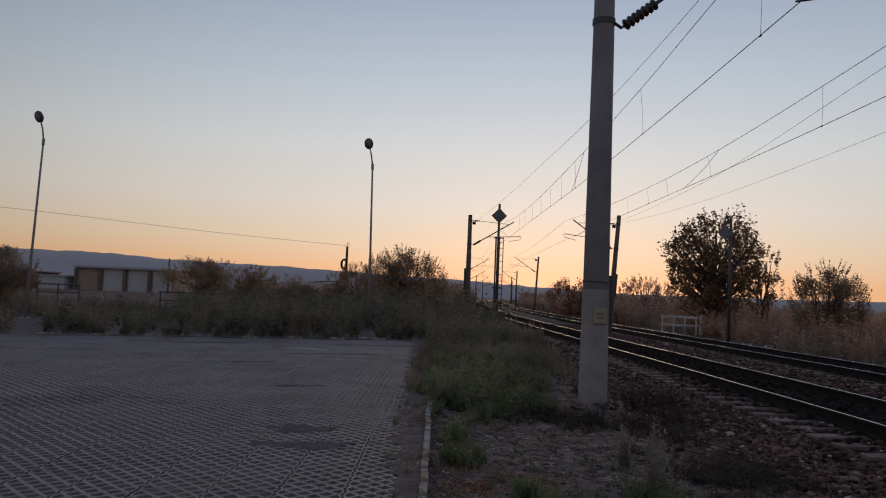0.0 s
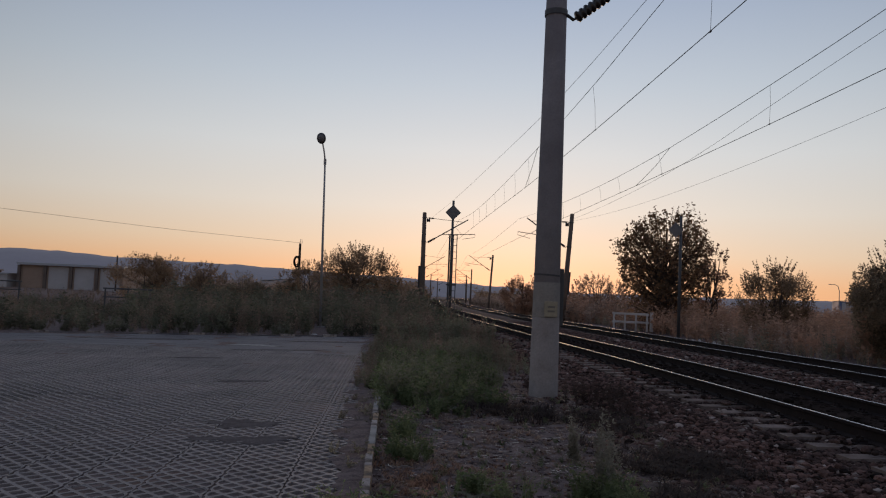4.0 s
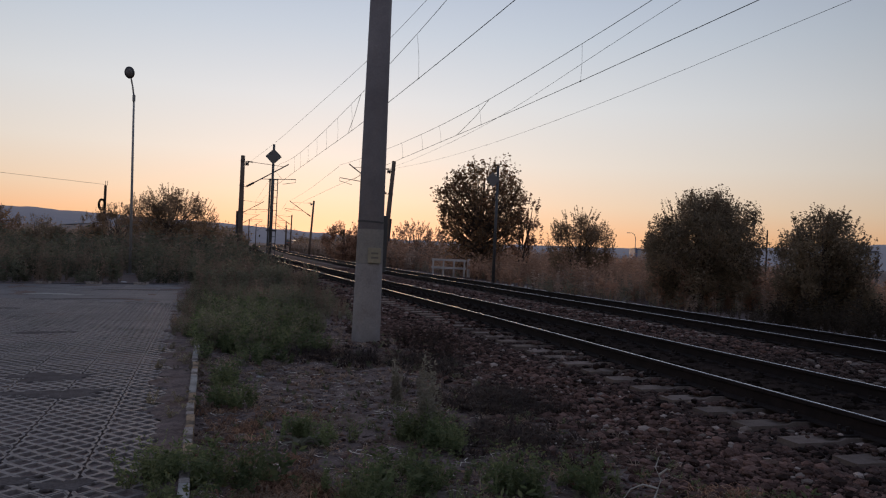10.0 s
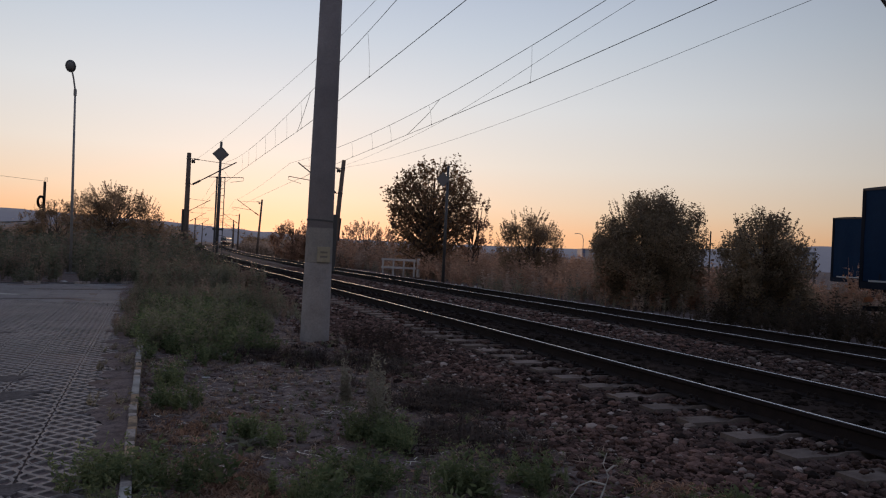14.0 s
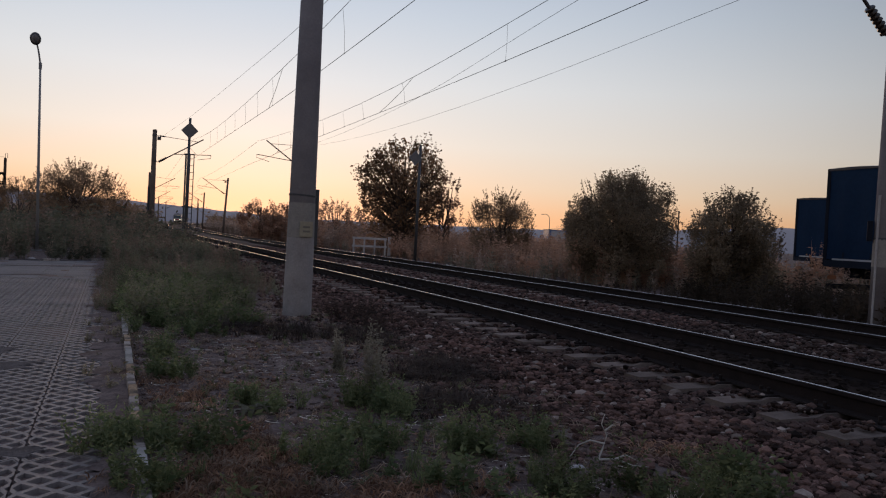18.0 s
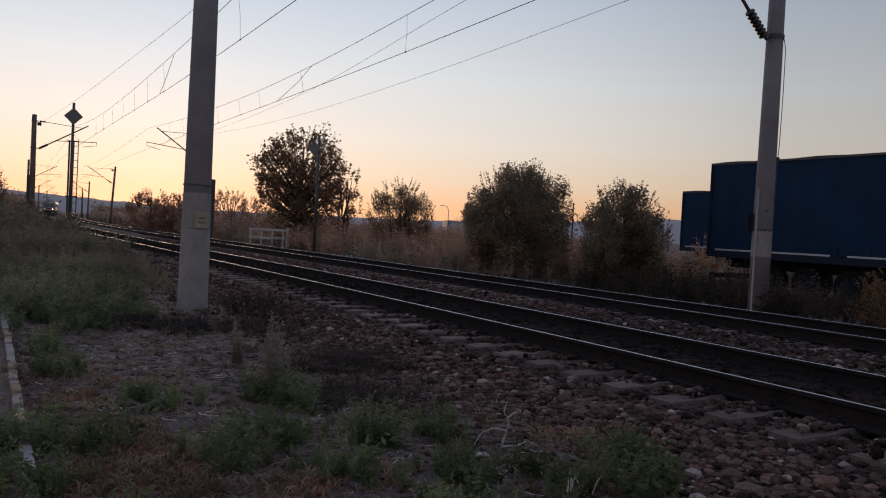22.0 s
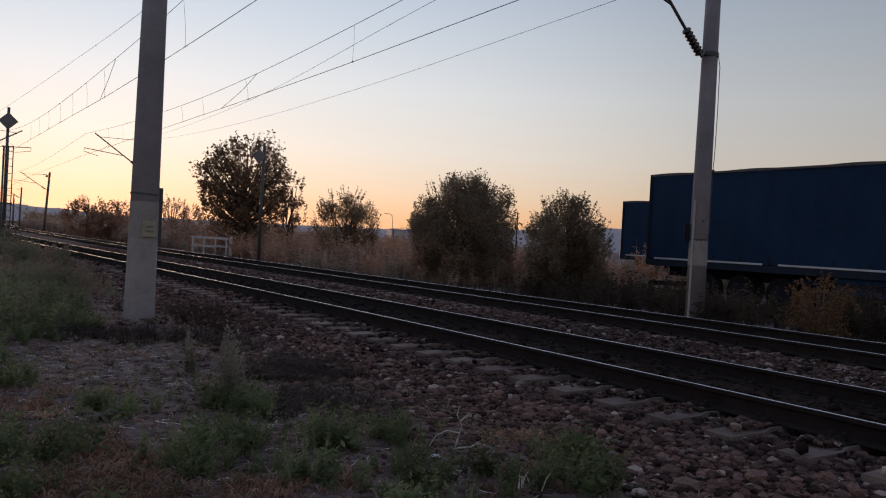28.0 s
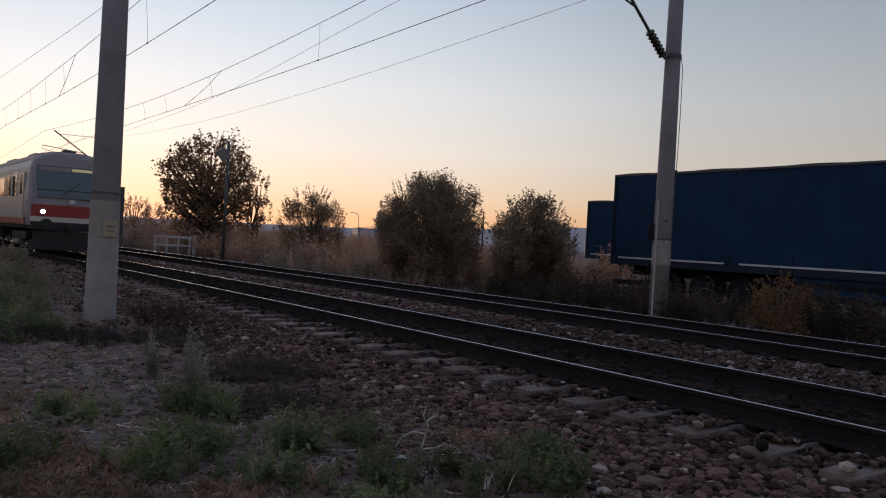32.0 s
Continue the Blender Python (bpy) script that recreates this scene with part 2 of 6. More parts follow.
# ---------------------------------------------------------------- plan
# track centre line: y and x, gently curving
TRACK = [(-80, 7.9), (-40, 7.45), (-15, 6.88), (-5, 6.57), (5, 6.2), (16, 5.58), (27, 4.78), (36, 4.15), (44, 3.6), (60, 2.75), (80, 1.95), (100, 1.45), (120, 1.22), (140, 1.2),
         (158, 1.35), (177, 1.6), (216, 2.45), (258, 4.1), (323, 8.2), (375, 12.2), (405, 14.8), (470, 22.0), (560, 36.0), (700, 70.0), (800, 100.0)]
TY = np.array([p[0] for p in TRACK], float)
TX = np.array([p[1] for p in TRACK], float)
TS = np.gradient(TX, TY)
RAIL_TOP, SLEEPER_TOP, APART = 0.35, 0.18, 4.5


def centre(y):
    """x of the near track's middle at y (cubic Hermite through the plan)."""
    y = np.asarray(y, float)
    i = np.clip(np.searchsorted(TY, y) - 1, 0, len(TY) - 2)
    h = TY[i + 1] - TY[i]
    t = (y - TY[i]) / h
    return ((2 * t**3 - 3 * t**2 + 1) * TX[i] + (t**3 - 2 * t**2 + t) * h * TS[i] + (-2 * t**3 + 3 * t**2) * TX[i + 1] + (t**3 - t**2) * h * TS[i + 1])


def heading(y):
    """Degrees by which the track's way turns from +y to the left."""
    return math.degrees(math.atan2(-(centre(y + 0.5) - centre(y - 0.5)), 1.0))


def kerb_x(y):
    return 0.31 - 0.05 * y


def back_y(x):
    """The far edge of the parking lot."""
    return 29.2 + 0.52 * x


def bumps(x, y, s, a):
    return a * (np.sin(x * s + 1.3 * np.sin(y * s * 0.7)) * np.cos(y * s * 0.9 + 0.8 * np.sin(x * s * 0.6)))


def ground_z(x, y):
    x, y = np.asarray(x, float), np.asarray(y, float)
    z = bumps(x, y, 1.1, 0.02) + bumps(x + 3, y, 3.7, 0.012) + bumps(x, y + 5, 0.23, 0.03)
    lot = np.clip((kerb_x(y) - 0.1 - x) / 0.25, 0, 1) * np.clip((back_y(x) - y) / 0.5, 0, 1)
    fill = 0.026 - 0.02 * np.clip(0.5 + bumps(x, y, 1.7, 0.5) + bumps(x + 2, y, 4.1, 0.25), 0, 1)
    z = z * (1 - lot) - (fill - 0.006 * np.clip((y - 8) / 8, 0, 1)) * lot
    d = x - centre(np.clip(y, -80, 560))
    bed = np.clip((d + 2.4) / 0.6, 0, 1) * np.clip((APART + 2.6 - d) / 0.6, 0, 1)
    z = z * (1 - bed) - 0.05 * bed
    far = np.clip((np.hypot(x, y) - 60) / 200, 0, 1)
    return z - far * 0.4

# ---------------------------------------------------------------- materials
SOIL = mat("trodden_soil", (0.058, 0.042, 0.039), (0.212, 0.158, 0.148), 0.95, 5.5, 38, 1.2, c=(0.12, 0.074, 0.057), stain=0.8, spec=0.12)
BALLAST_BED = mat("ballast_bed", (0.03, 0.02, 0.018), (0.09, 0.062, 0.055), 0.95, 2.5, 28, 0.9, c=(0.07, 0.045, 0.037), spec=0.1)
STONE = mat("ballast_stone", (0.041, 0.0218, 0.018), (0.15, 0.088, 0.074), 0.92, 7, 50, 0.4, island=0.85, spec=0.1)
STONE_PIECE = mat("ballast_stone_single", (0.041, 0.0218, 0.018), (0.15, 0.088, 0.074), 0.92, 7, 50, 0.4, piece=0.85, spec=0.1)
STONE_DARK = mat("darker_ballast_stone", (0.032, 0.019, 0.017), (0.085, 0.054, 0.046), 0.92, 7, 50, 0.4, island=0.85, spec=0.1)
STONE_BROWN = mat("large_brown_stone", (0.12, 0.075, 0.06), (0.23, 0.15, 0.12), 0.92, 7, 50, 0.4, piece=0.4, spec=0.12)
STONE_PALE = mat("pale_ballast_stone", (0.17, 0.127, 0.109), (0.3, 0.237, 0.21), 0.92, 7, 50, 0.4, island=0.5, spec=0.15)
PAVER = mat("concrete_paver", (0.122, 0.1, 0.095), (0.215, 0.178, 0.17), 0.6, 0.9, 45, 0.35, piece=0.1, c=(0.06, 0.052, 0.052), stain=0.6, spec=0.4)
PAVER_FAR = mat("concrete_paver_far", (0.122, 0.1, 0.095), (0.215, 0.178, 0.17), 0.6, 0.9, 45, 0.35, island=0.08, c=(0.06, 0.052, 0.052), stain=0.6, spec=0.4)
PAVER_DIRTY = mat("dirt_choked_paver", (0.0676, 0.0598, 0.0624), (0.13, 0.114, 0.12), 0.7, 0.6, 12, 0.5, c=(0.0585, 0.052, 0.052), stain=0.6, spec=0.3)
KERB_WHITE = mat("whitewashed_kerb", (0.2, 0.165, 0.15), (0.4, 0.345, 0.315), 0.9, 17, 60, 0.6, piece=0.2, c=(0.07, 0.052, 0.042), stain=0.95)
KERB_YELLOW = mat("faded_yellow_kerb", (0.2, 0.135, 0.085), (0.4, 0.27, 0.17), 0.9, 17, 60, 0.6, piece=0.2, c=(0.07, 0.052, 0.042), stain=0.95)
KERB_GREY = mat("bare_concrete_kerb", (0.2, 0.19, 0.18), (0.34, 0.32, 0.3), 0.88, 5, 40, 0.4, piece=0.15, c=(0.12, 0.1, 0.09))
SLEEPER = mat("concrete_sleeper", (0.125, 0.094, 0.082), (0.22, 0.172, 0.152), 0.95, 4, 40, 0.5, piece=0.25, c=(0.09, 0.062, 0.051), stain=0.7, spec=0.1)
BALLAST_BLACK = mat("near_black_ballast", (0.012, 0.0096, 0.0084), (0.0384, 0.0276, 0.024), 1.0, 2.5, 28, 0.9, island=0.6, spec=0.0)
DAMP = mat("damp_dirt", (0.0625, 0.0525, 0.0513), (0.131, 0.112, 0.11), 0.97, 5, 40, 0.8, spec=0.06)
RUST = mat("rusty_rail_steel", (0.012, 0.009, 0.009), (0.026, 0.018, 0.017), 0.85, 6, 60, 0.3, spec=0.15)
POLISHED = mat("polished_rail_head", (0.66, 0.62, 0.58), (0.82, 0.77, 0.72), 0.27, 3, 80, 0.02, metal=1.0)
CONCRETE = mat("weathered_mast_concrete", (0.162, 0.145, 0.153), (0.255, 0.23, 0.234), 0.9, 1.6, 35, 0.4, c=(0.12, 0.1, 0.105), stain=0.6)
# far masts only: their backlit darkness is put into the concrete's colour
MAST_BACKLIT = mat("backlit_mast_concrete", (0.11, 0.082, 0.068), (0.18, 0.138, 0.117), 0.95, 1.6, 35, 0.3, c=(0.07, 0.05, 0.04), stain=0.6, spec=0.1)
STEEL = plain("painted_dark_steel", (0.06, 0.06, 0.065), 0.6)
LAMP_PAINT = plain("grey_painted_lamp_post", (0.25, 0.24, 0.24), 0.6)
WIRE = plain("weathered_copper_wire", (0.05, 0.045, 0.045), 0.6, 0.5)
INSULATOR = plain("brown_glazed_porcelain", (0.03, 0.022, 0.02), 0.3)
PLATE = mat("yellowed_enamel_plate", (0.27, 0.23, 0.165), (0.38, 0.325, 0.235), 0.7, 5, 40, 0.1)
PAINT_BAR = plain("worn_dark_paint", (0.17, 0.145, 0.12), 0.7)
BOARD = plain("signal_board_back", (0.16, 0.15, 0.15), 0.7)
WHITE_RAIL = mat("peeling_white_paint", (0.351, 0.311, 0.297), (0.594, 0.54, 0.513), 0.8, 4, 30, 0.3, c=(0.16, 0.13, 0.11))
PALE_RIM = mat("pale_mast_rim", (0.3, 0.275, 0.27), (0.44, 0.405, 0.39), 0.7, 4, 30, 0.2)
BARK = mat("bark", (0.06, 0.046, 0.039), (0.15, 0.118, 0.1), 0.95, 8, 40, 0.6)
LEAF_DARK = leafy("dull_green_leaves", (0.22, 0.179, 0.124), (0.344, 0.247, 0.165))
LEAF_AUTUMN = leafy("browning_leaves", (0.27, 0.19, 0.12), (0.38, 0.25, 0.16))
LEAF_RUST = leafy("rust_red_leaves", (0.358, 0.213, 0.146), (0.47, 0.291, 0.202))
LEAF_TREE = leafy("thinning_brown_green_leaves", (0.18, 0.135, 0.085), (0.35, 0.19, 0.105))
LEAF_ORANGE = leafy("orange_leaves", (0.09, 0.054, 0.03), (0.27, 0.155, 0.078))
WEED_GREEN = leafy("fresh_green_weed", (0.0875, 0.115, 0.0525), (0.213, 0.231, 0.119))
WEED_LIGHT = leafy("pale_green_weed", (0.08, 0.11, 0.05), (0.15, 0.17, 0.09))
WEED_DULL = leafy("dull_weed", (0.204, 0.186, 0.132), (0.324, 0.27, 0.198))
DRY = leafy("dry_stalks", (0.3, 0.215, 0.16), (0.42, 0.31, 0.24))
DRY_RED = leafy("dry_red_grass", (0.12, 0.06, 0.04), (0.47, 0.285, 0.19))
DEAD_DARK = leafy("rotting_dark_grass", (0.04, 0.031, 0.029), (0.085, 0.058, 0.05))
PLUME = leafy("pale_feathery_weed", (0.26, 0.247, 0.195), (0.39, 0.351, 0.286))
SCRUB = leafy("brown_scrub_stalks", (0.185, 0.138, 0.104), (0.29, 0.212, 0.162))
SCRUB_PALE = leafy("dry_brown_scrub_stalks", (0.319, 0.23, 0.183), (0.46, 0.336, 0.266))
SCRUB_GREEN = leafy("dark_green_scrub", (0.102, 0.108, 0.072), (0.18, 0.168, 0.12))
WEED_MID = leafy("grey_green_weed", (0.144, 0.15, 0.1), (0.25, 0.225, 0.156))
MAST_PALE = mat("pale_mast_surface", (0.23, 0.205, 0.2), (0.37, 0.335, 0.325), 0.9, 2.5, 35, 0.4, c=(0.15, 0.128, 0.122), stain=0.8)
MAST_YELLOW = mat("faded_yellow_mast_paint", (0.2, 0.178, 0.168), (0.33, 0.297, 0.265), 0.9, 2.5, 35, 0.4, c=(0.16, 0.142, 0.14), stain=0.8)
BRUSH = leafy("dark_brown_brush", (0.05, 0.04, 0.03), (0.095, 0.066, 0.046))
BLEACHED = mat("bleached_wood", (0.28, 0.25, 0.22), (0.48, 0.43, 0.39), 0.8, 8, 60, 0.2)
PALE_STRAW = mat("pale_straw", (0.4, 0.35, 0.3), (0.68, 0.61, 0.53), 0.7, 6, 40, 0.1, island=0.6)
BLUE_TARP = mat("dark_blue_curtain", (0.009, 0.024, 0.056), (0.012, 0.034, 0.078), 0.75, 0.5, 8, 0.25, c=(0.009, 0.024, 0.05), spec=0.12)
TRAILER_TRIM = plain("trailer_white_strip", (0.5, 0.5, 0.52), 0.5)
CHASSIS = plain("dark_chassis", (0.014, 0.016, 0.024), 0.8, spec=0.1)
RAVE = plain("dark_blue_steel_edge", (0.02, 0.026, 0.04), 0.8, spec=0.1)
ROOF_EDGE = plain("dull_aluminium_edge", (0.1, 0.085, 0.085), 0.7, spec=0.3)
RUBBER = plain("tyre_rubber", (0.012, 0.012, 0.013), 0.9, spec=0.1)
SHED_WALL = mat("grey_shed_panels", (0.36, 0.35, 0.36), (0.46, 0.44, 0.45), 0.8, 0.3, 6, 0.1)
SHED_BROWN = mat("brown_shed_panels", (0.26, 0.19, 0.15), (0.34, 0.25, 0.2), 0.8, 0.3, 6, 0.1)
BROWN_DARK = mat("dark_brown_boards", (0.1, 0.05, 0.035), (0.16, 0.08, 0.06), 0.85, 0.5, 8, 0.2)
PILLAR = mat("dark_grey_brown_posts", (0.11, 0.085, 0.075), (0.16, 0.13, 0.115), 0.85, 0.5, 8, 0.2)
SHED_ROOF = mat("pale_metal_roof", (0.3, 0.31, 0.34), (0.4, 0.41, 0.44), 0.5, 0.2, 5, 0.1)
HALL_WALL = mat("grey_blue_hall_cladding", (0.14, 0.15, 0.18), (0.22, 0.23, 0.27), 0.7, 0.15, 4, 0.1)
BLUE_ROOF = mat("blue_metal_roof", (0.1, 0.14, 0.25), (0.14, 0.19, 0.32), 0.5, 0.2, 5, 0.1)
HILL = mat("wooded_hill_haze_glow", (0.05, 0.055, 0.07), (0.08, 0.085, 0.1), 1.0, 0.004, 0.05, 0.0)
HILL.node_tree.nodes["Principled BSDF"].inputs["Emission Color"].default_value = (0.42, 0.42, 0.55, 1)      # haze is put into the hill's colour as a faint bluish glow
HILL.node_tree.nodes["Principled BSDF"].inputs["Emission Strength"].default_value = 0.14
LITTER = plain("white_litter", (0.42, 0.4, 0.4), 0.7)
WOOD_POLE = mat("tarred_wood", (0.05, 0.035, 0.028), (0.1, 0.075, 0.06), 0.9, 5, 40, 0.3)

# ---------------------------------------------------------------- ground
def axis(*runs):
    out = []
    for a, b, n in runs:
        out += list(np.linspace(a, b, n, endpoint=False))
    return np.array(out + [runs[-1][1]])


gx = axis((-4000, -600, 12), (-600, -80, 18), (-80, -14, 36), (-14, -1.5, 40), (-1.5, 5.2, 56), (5.2, 16, 40), (16, 80, 40), (80, 600, 18), (600, 4000, 12))
gy = axis((-600, -60, 10), (-60, -2, 18), (-2, 16, 100), (16, 60, 80), (60, 200, 40), (200, 600, 20), (600, 5000, 14))
GX, GY = np.meshgrid(gx, gy)
GZ = ground_z(GX, GY) + rng.normal(0, 0.008, GX.shape) * (np.hypot(GX, GY) < 40) * (GX > kerb_x(GY))
verts = np.stack([GX, GY, GZ], -1).reshape(-1, 3)
W = len(gx)
idx = np.arange((len(gy) - 1) * W).reshape(-1, W)[:, :-1].reshape(-1)
faces = np.stack([idx, idx + 1, idx + W + 1, idx + W], -1)
part("ground", (verts, faces), SOIL, smooth=True)
tagged(bpy.data.objects["ground"], "bare trodden earth with stones and dry litter", "ground", kind="structure")

# far wooded ridge, highest beyond the sheds, sinking to the right
def ridge(name, points, dist, mat_, label, rough=0.7):
    """A hill of true depth along a bearing: (bearing, height) points at a distance."""
    bs = np.linspace(points[0][0], points[-1][0], 160)
    hs = np.interp(bs, [p[0] for p in points], [p[1] for p in points]) + rng.normal(0, rough * 0.8, 160) + rough * np.sin(bs * 2.7)
    vs, fs = [], []
    prof = [(0.0, 0.0), (0.06, 0.45), (0.12, 0.8), (0.2, 1.0), (0.34, 0.8), (0.6, 0.0)]
    for b, h in zip(bs, hs):
        for k, q in prof:
            d = dist * (1 + k)
            vs.append((d * math.sin(radians(b)), d * math.cos(radians(b)), -1 + q * h))
    m = len(prof)
    for i in range(159):
        for j in range(m - 1):
            fs.append((i * m + j, (i + 1) * m + j, (i + 1) * m + j + 1, i * m + j + 1))
    ob = part(name, (vs, fs), mat_, smooth=True)
    return tagged(ob, label, "hill", kind="structure")


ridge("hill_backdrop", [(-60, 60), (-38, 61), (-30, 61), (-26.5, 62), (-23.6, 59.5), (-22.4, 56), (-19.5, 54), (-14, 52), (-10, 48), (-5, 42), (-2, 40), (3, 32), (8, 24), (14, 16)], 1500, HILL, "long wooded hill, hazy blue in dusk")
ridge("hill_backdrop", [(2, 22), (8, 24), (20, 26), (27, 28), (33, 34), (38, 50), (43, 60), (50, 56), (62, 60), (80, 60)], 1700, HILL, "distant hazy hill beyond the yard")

# ---------------------------------------------------------------- parking lot of lattice pavers
LOT = Matrix.Translation((0.31, 0, 0)) @ Matrix.Rotation(math.atan(0.05), 4, "Z")
lot = empty("parking_lot", LOT, "parking lot of worn concrete lattice pavers", "parking lot", kind="structure")


CELL_X, CELL_Y = 0.1817, 0.0975      # one diamond of the lattice: its width, and half its length
PAVER_W, PAVER_L = 3 * CELL_X, 4 * CELL_Y


def paver_cells(fine=True):
    """A lattice paver: six staggered columns of rounded diamond openings with bars between, cut straight along its sides."""
    vs, fs = [], []
    step, rings = (1, ((0.0, 1.0), (-0.012, 0.92), (-0.048, 0.74))) if fine else (2, ((0.0, 1.0), (-0.04, 0.78)))
    a, b = CELL_X / 2, CELL_Y
    p, q = 0.067, 0.07
    for k in range(6):
        for j in range(2):
            x, y = (k + 0.5) * a, (0.5 + k % 2 + 2 * j) * b
            o = len(vs)
            x0, x1 = max(0.005, x - a), min(PAVER_W - 0.005, x + a)
            i0, i1 = max(0.014, x - p), min(PAVER_W - 0.014, x + p)
            vs += [(x, y - b, 0), ((x + x1) / 2, y - b / 2, 0), (x1, y, 0), ((x + x1) / 2, y + b / 2, 0), (x, y + b, 0), ((x + x0) / 2, y + b / 2, 0), (x0, y, 0), ((x + x0) / 2, y - b / 2, 0)][::step]
            for z, f in rings:
                vs += [(x + (u - x) * f, y + v * f, z) for u, v in ((x, -q), ((x + i1 * 1.1) / 2.1, -q * 0.52), (i1, 0), ((x + i1 * 1.1) / 2.1, q * 0.52), (x, q), ((x + i0 * 1.1) / 2.1, q * 0.52), (i0, 0), ((x + i0 * 1.1) / 2.1, -q * 0.52))[::step]]
            m = 8 // step
            for r in range(len(rings)):
                for e in range(m):
                    n = (e + 1) % m
                    fs.append((o + r * m + e, o + r * m + n, o + (r + 1) * m + n, o + (r + 1) * m + e))
    # half openings along the straight sides
    for xs, xe, y0 in ((a / 2, 0.005, 1.5), (PAVER_W - a / 2, PAVER_W - 0.005, 0.5)):
        for j in range(2):
            o, y = len(vs), (y0 + 2 * j) * b
            xi = xe + (xs - xe) * 0.5
            vs += [(xe, y - b, 0), (xs, y, 0), (xe, y + b, 0), (xe, y - q * 0.6, 0), (xi, y, 0), (xe, y + q * 0.6, 0), (xe, y - q * 0.55, -0.05), (xi, y, -0.05), (xe, y + q * 0.55, -0.05)]
            fs += [(o, o + 1, o + 4, o + 3), (o + 1, o + 2, o + 5, o + 4), (o + 3, o + 4, o + 7, o + 6), (o + 4, o + 5, o + 8, o + 7)]
    return vs, fs


pv, pf = paver_cells(False)
one = mesh("paver", *paver_cells(), PAVER)
near_list, far_list, choked = [], [], []
for j in range(-31, 90):
    for i in range(1, 52):
        x, y = -0.063 - i * PAVER_W, j * PAVER_L + 0.05
        w = LOT @ Vector((x + 0.3, y + 0.2, 0))
        if w.y > back_y(w.x) - 0.3:
            continue
        if w.y < -3 or w.y > 20 or w.x < -0.6 * max(w.y, 0) - 5:
            choked.append((x, y))
        else:
            (near_list if (3.2 < w.y < 11 and w.x > -4.4) else far_list).append((x, y))
near_list.sort(key=lambda p: (p[0] + 1.3) ** 2 + (p[1] - 5.5) ** 2)
far_list += near_list[300:]
PAVER_JOBS = near_list[:300]
for places, shape, label in ((choked, vf(box(0.006, PAVER_W - 0.006, 0.006, PAVER_L - 0.006, -0.05, -0.003)), "far pavers with their openings choked by dirt"), (far_list, (pv, pf), "far stretch of lattice pavers")):
    pl = np.array(places)
    n = len(pl)
    v, f = scatter(*shape, np.c_[pl, rng.normal(0, 0.0012, n)], np.zeros(n), np.ones(n), rng.normal(0, 0.003, (n, 2)))
    tagged(part("paver_field", (v, f), PAVER_FAR if places is far_list else PAVER_DIRTY, lot), label, kind="stuff")

# kerb down the side and along the back
side = empty("kerb", LOT, "low concrete kerb, painted white and faded yellow in turn", "kerb", kind="structure")
kerb_bm = box(0.008, 0.076, 0, 0.49, -0.12, 0.07, 0.01)
kv, kf = vf(kerb_bm)
kerb_meshes = [mesh("kerb_stone", kv, kf, m_) for m_ in (KERB_WHITE, KERB_YELLOW, KERB_GREY, PAVER_DIRTY)]
for k in range(-24, 36):
    y = k * 0.5
    m_ = kerb_meshes[2] if rng.random() < 0.3 or y > 15 else kerb_meshes[k % 2]
    part("kerb_stone", m_, None, side, at=pose(rng.normal(0, 0.005), y, rng.normal(0, 0.006), 0, 0, rng.normal(0, 0.35)))
rear = empty("kerb_rear", (0, 0, 0), "low concrete kerb along the lot's far edge, whitewashed in turn", "kerb", kind="structure")
ang = math.degrees(math.atan(0.52))
for k in range(0, 52):
    x = -1.4 - k * 0.5 * math.cos(radians(ang))
    part("kerb_stone", kerb_meshes[0 if k % 3 == 0 else 3], None, rear, at=pose(x, back_y(x) + 0.05, -0.01 if k % 3 == 0 else -0.05, 0, 0, 90 + ang))

# ---------------------------------------------------------------- railway
def ribbon(offsets, ys):
    """A sheet that follows the track: (offset from its middle, height) across, stations along."""
    vs = []
    for y in ys:
        c = float(centre(y))
        for o, z in offsets:
            vs.append((c + o, y, z))
    m = len(offsets)
    fs = [(i * m + j, i * m + j + 1, (i + 1) * m + j + 1, (i + 1) * m + j) for i in range(len(ys) - 1) for j in range(m - 1)]
    return vs, fs


STATIONS = np.concatenate([np.arange(-80, 0, 4), np.arange(0, 60, 1.0), np.arange(60, 801, 4)])
bed = empty("ballast_bed", (0, 0, 0), "grey-brown stone ballast under two railway tracks", "ballast", kind="structure")
prof = [(-2.75, -0.1), (-2.3, 0.01), (-1.75, 0.07), (-1.4, 0.098), (-1.05, 0.115), (-0.85, 0.13), (-0.65, 0.1), (0.65, 0.1), (0.85, 0.13), (1.4, 0.14), (2.2, 0.1), (3.05, 0.14), (APART - 0.85, 0.13), (APART - 0.65, 0.1), (APART + 0.65, 0.1), (APART + 0.85, 0.13), (APART + 1.4, 0.14), (APART + 1.9, 0.1), (APART + 2.7, -0.02), (APART + 3.1, -0.12)]
part("ballast_body", ribbon(prof, STATIONS), BALLAST_BED, bed, smooth=True)
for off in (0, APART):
    part("oiled_strip", ribbon([(off - 0.68, 0.12), (off - 0.665, 0.186), (off, 0.172), (off + 0.665, 0.186), (off + 0.68, 0.12)], STATIONS), BALLAST_BLACK, bed, "near-black ballast between the rails", smooth=True)


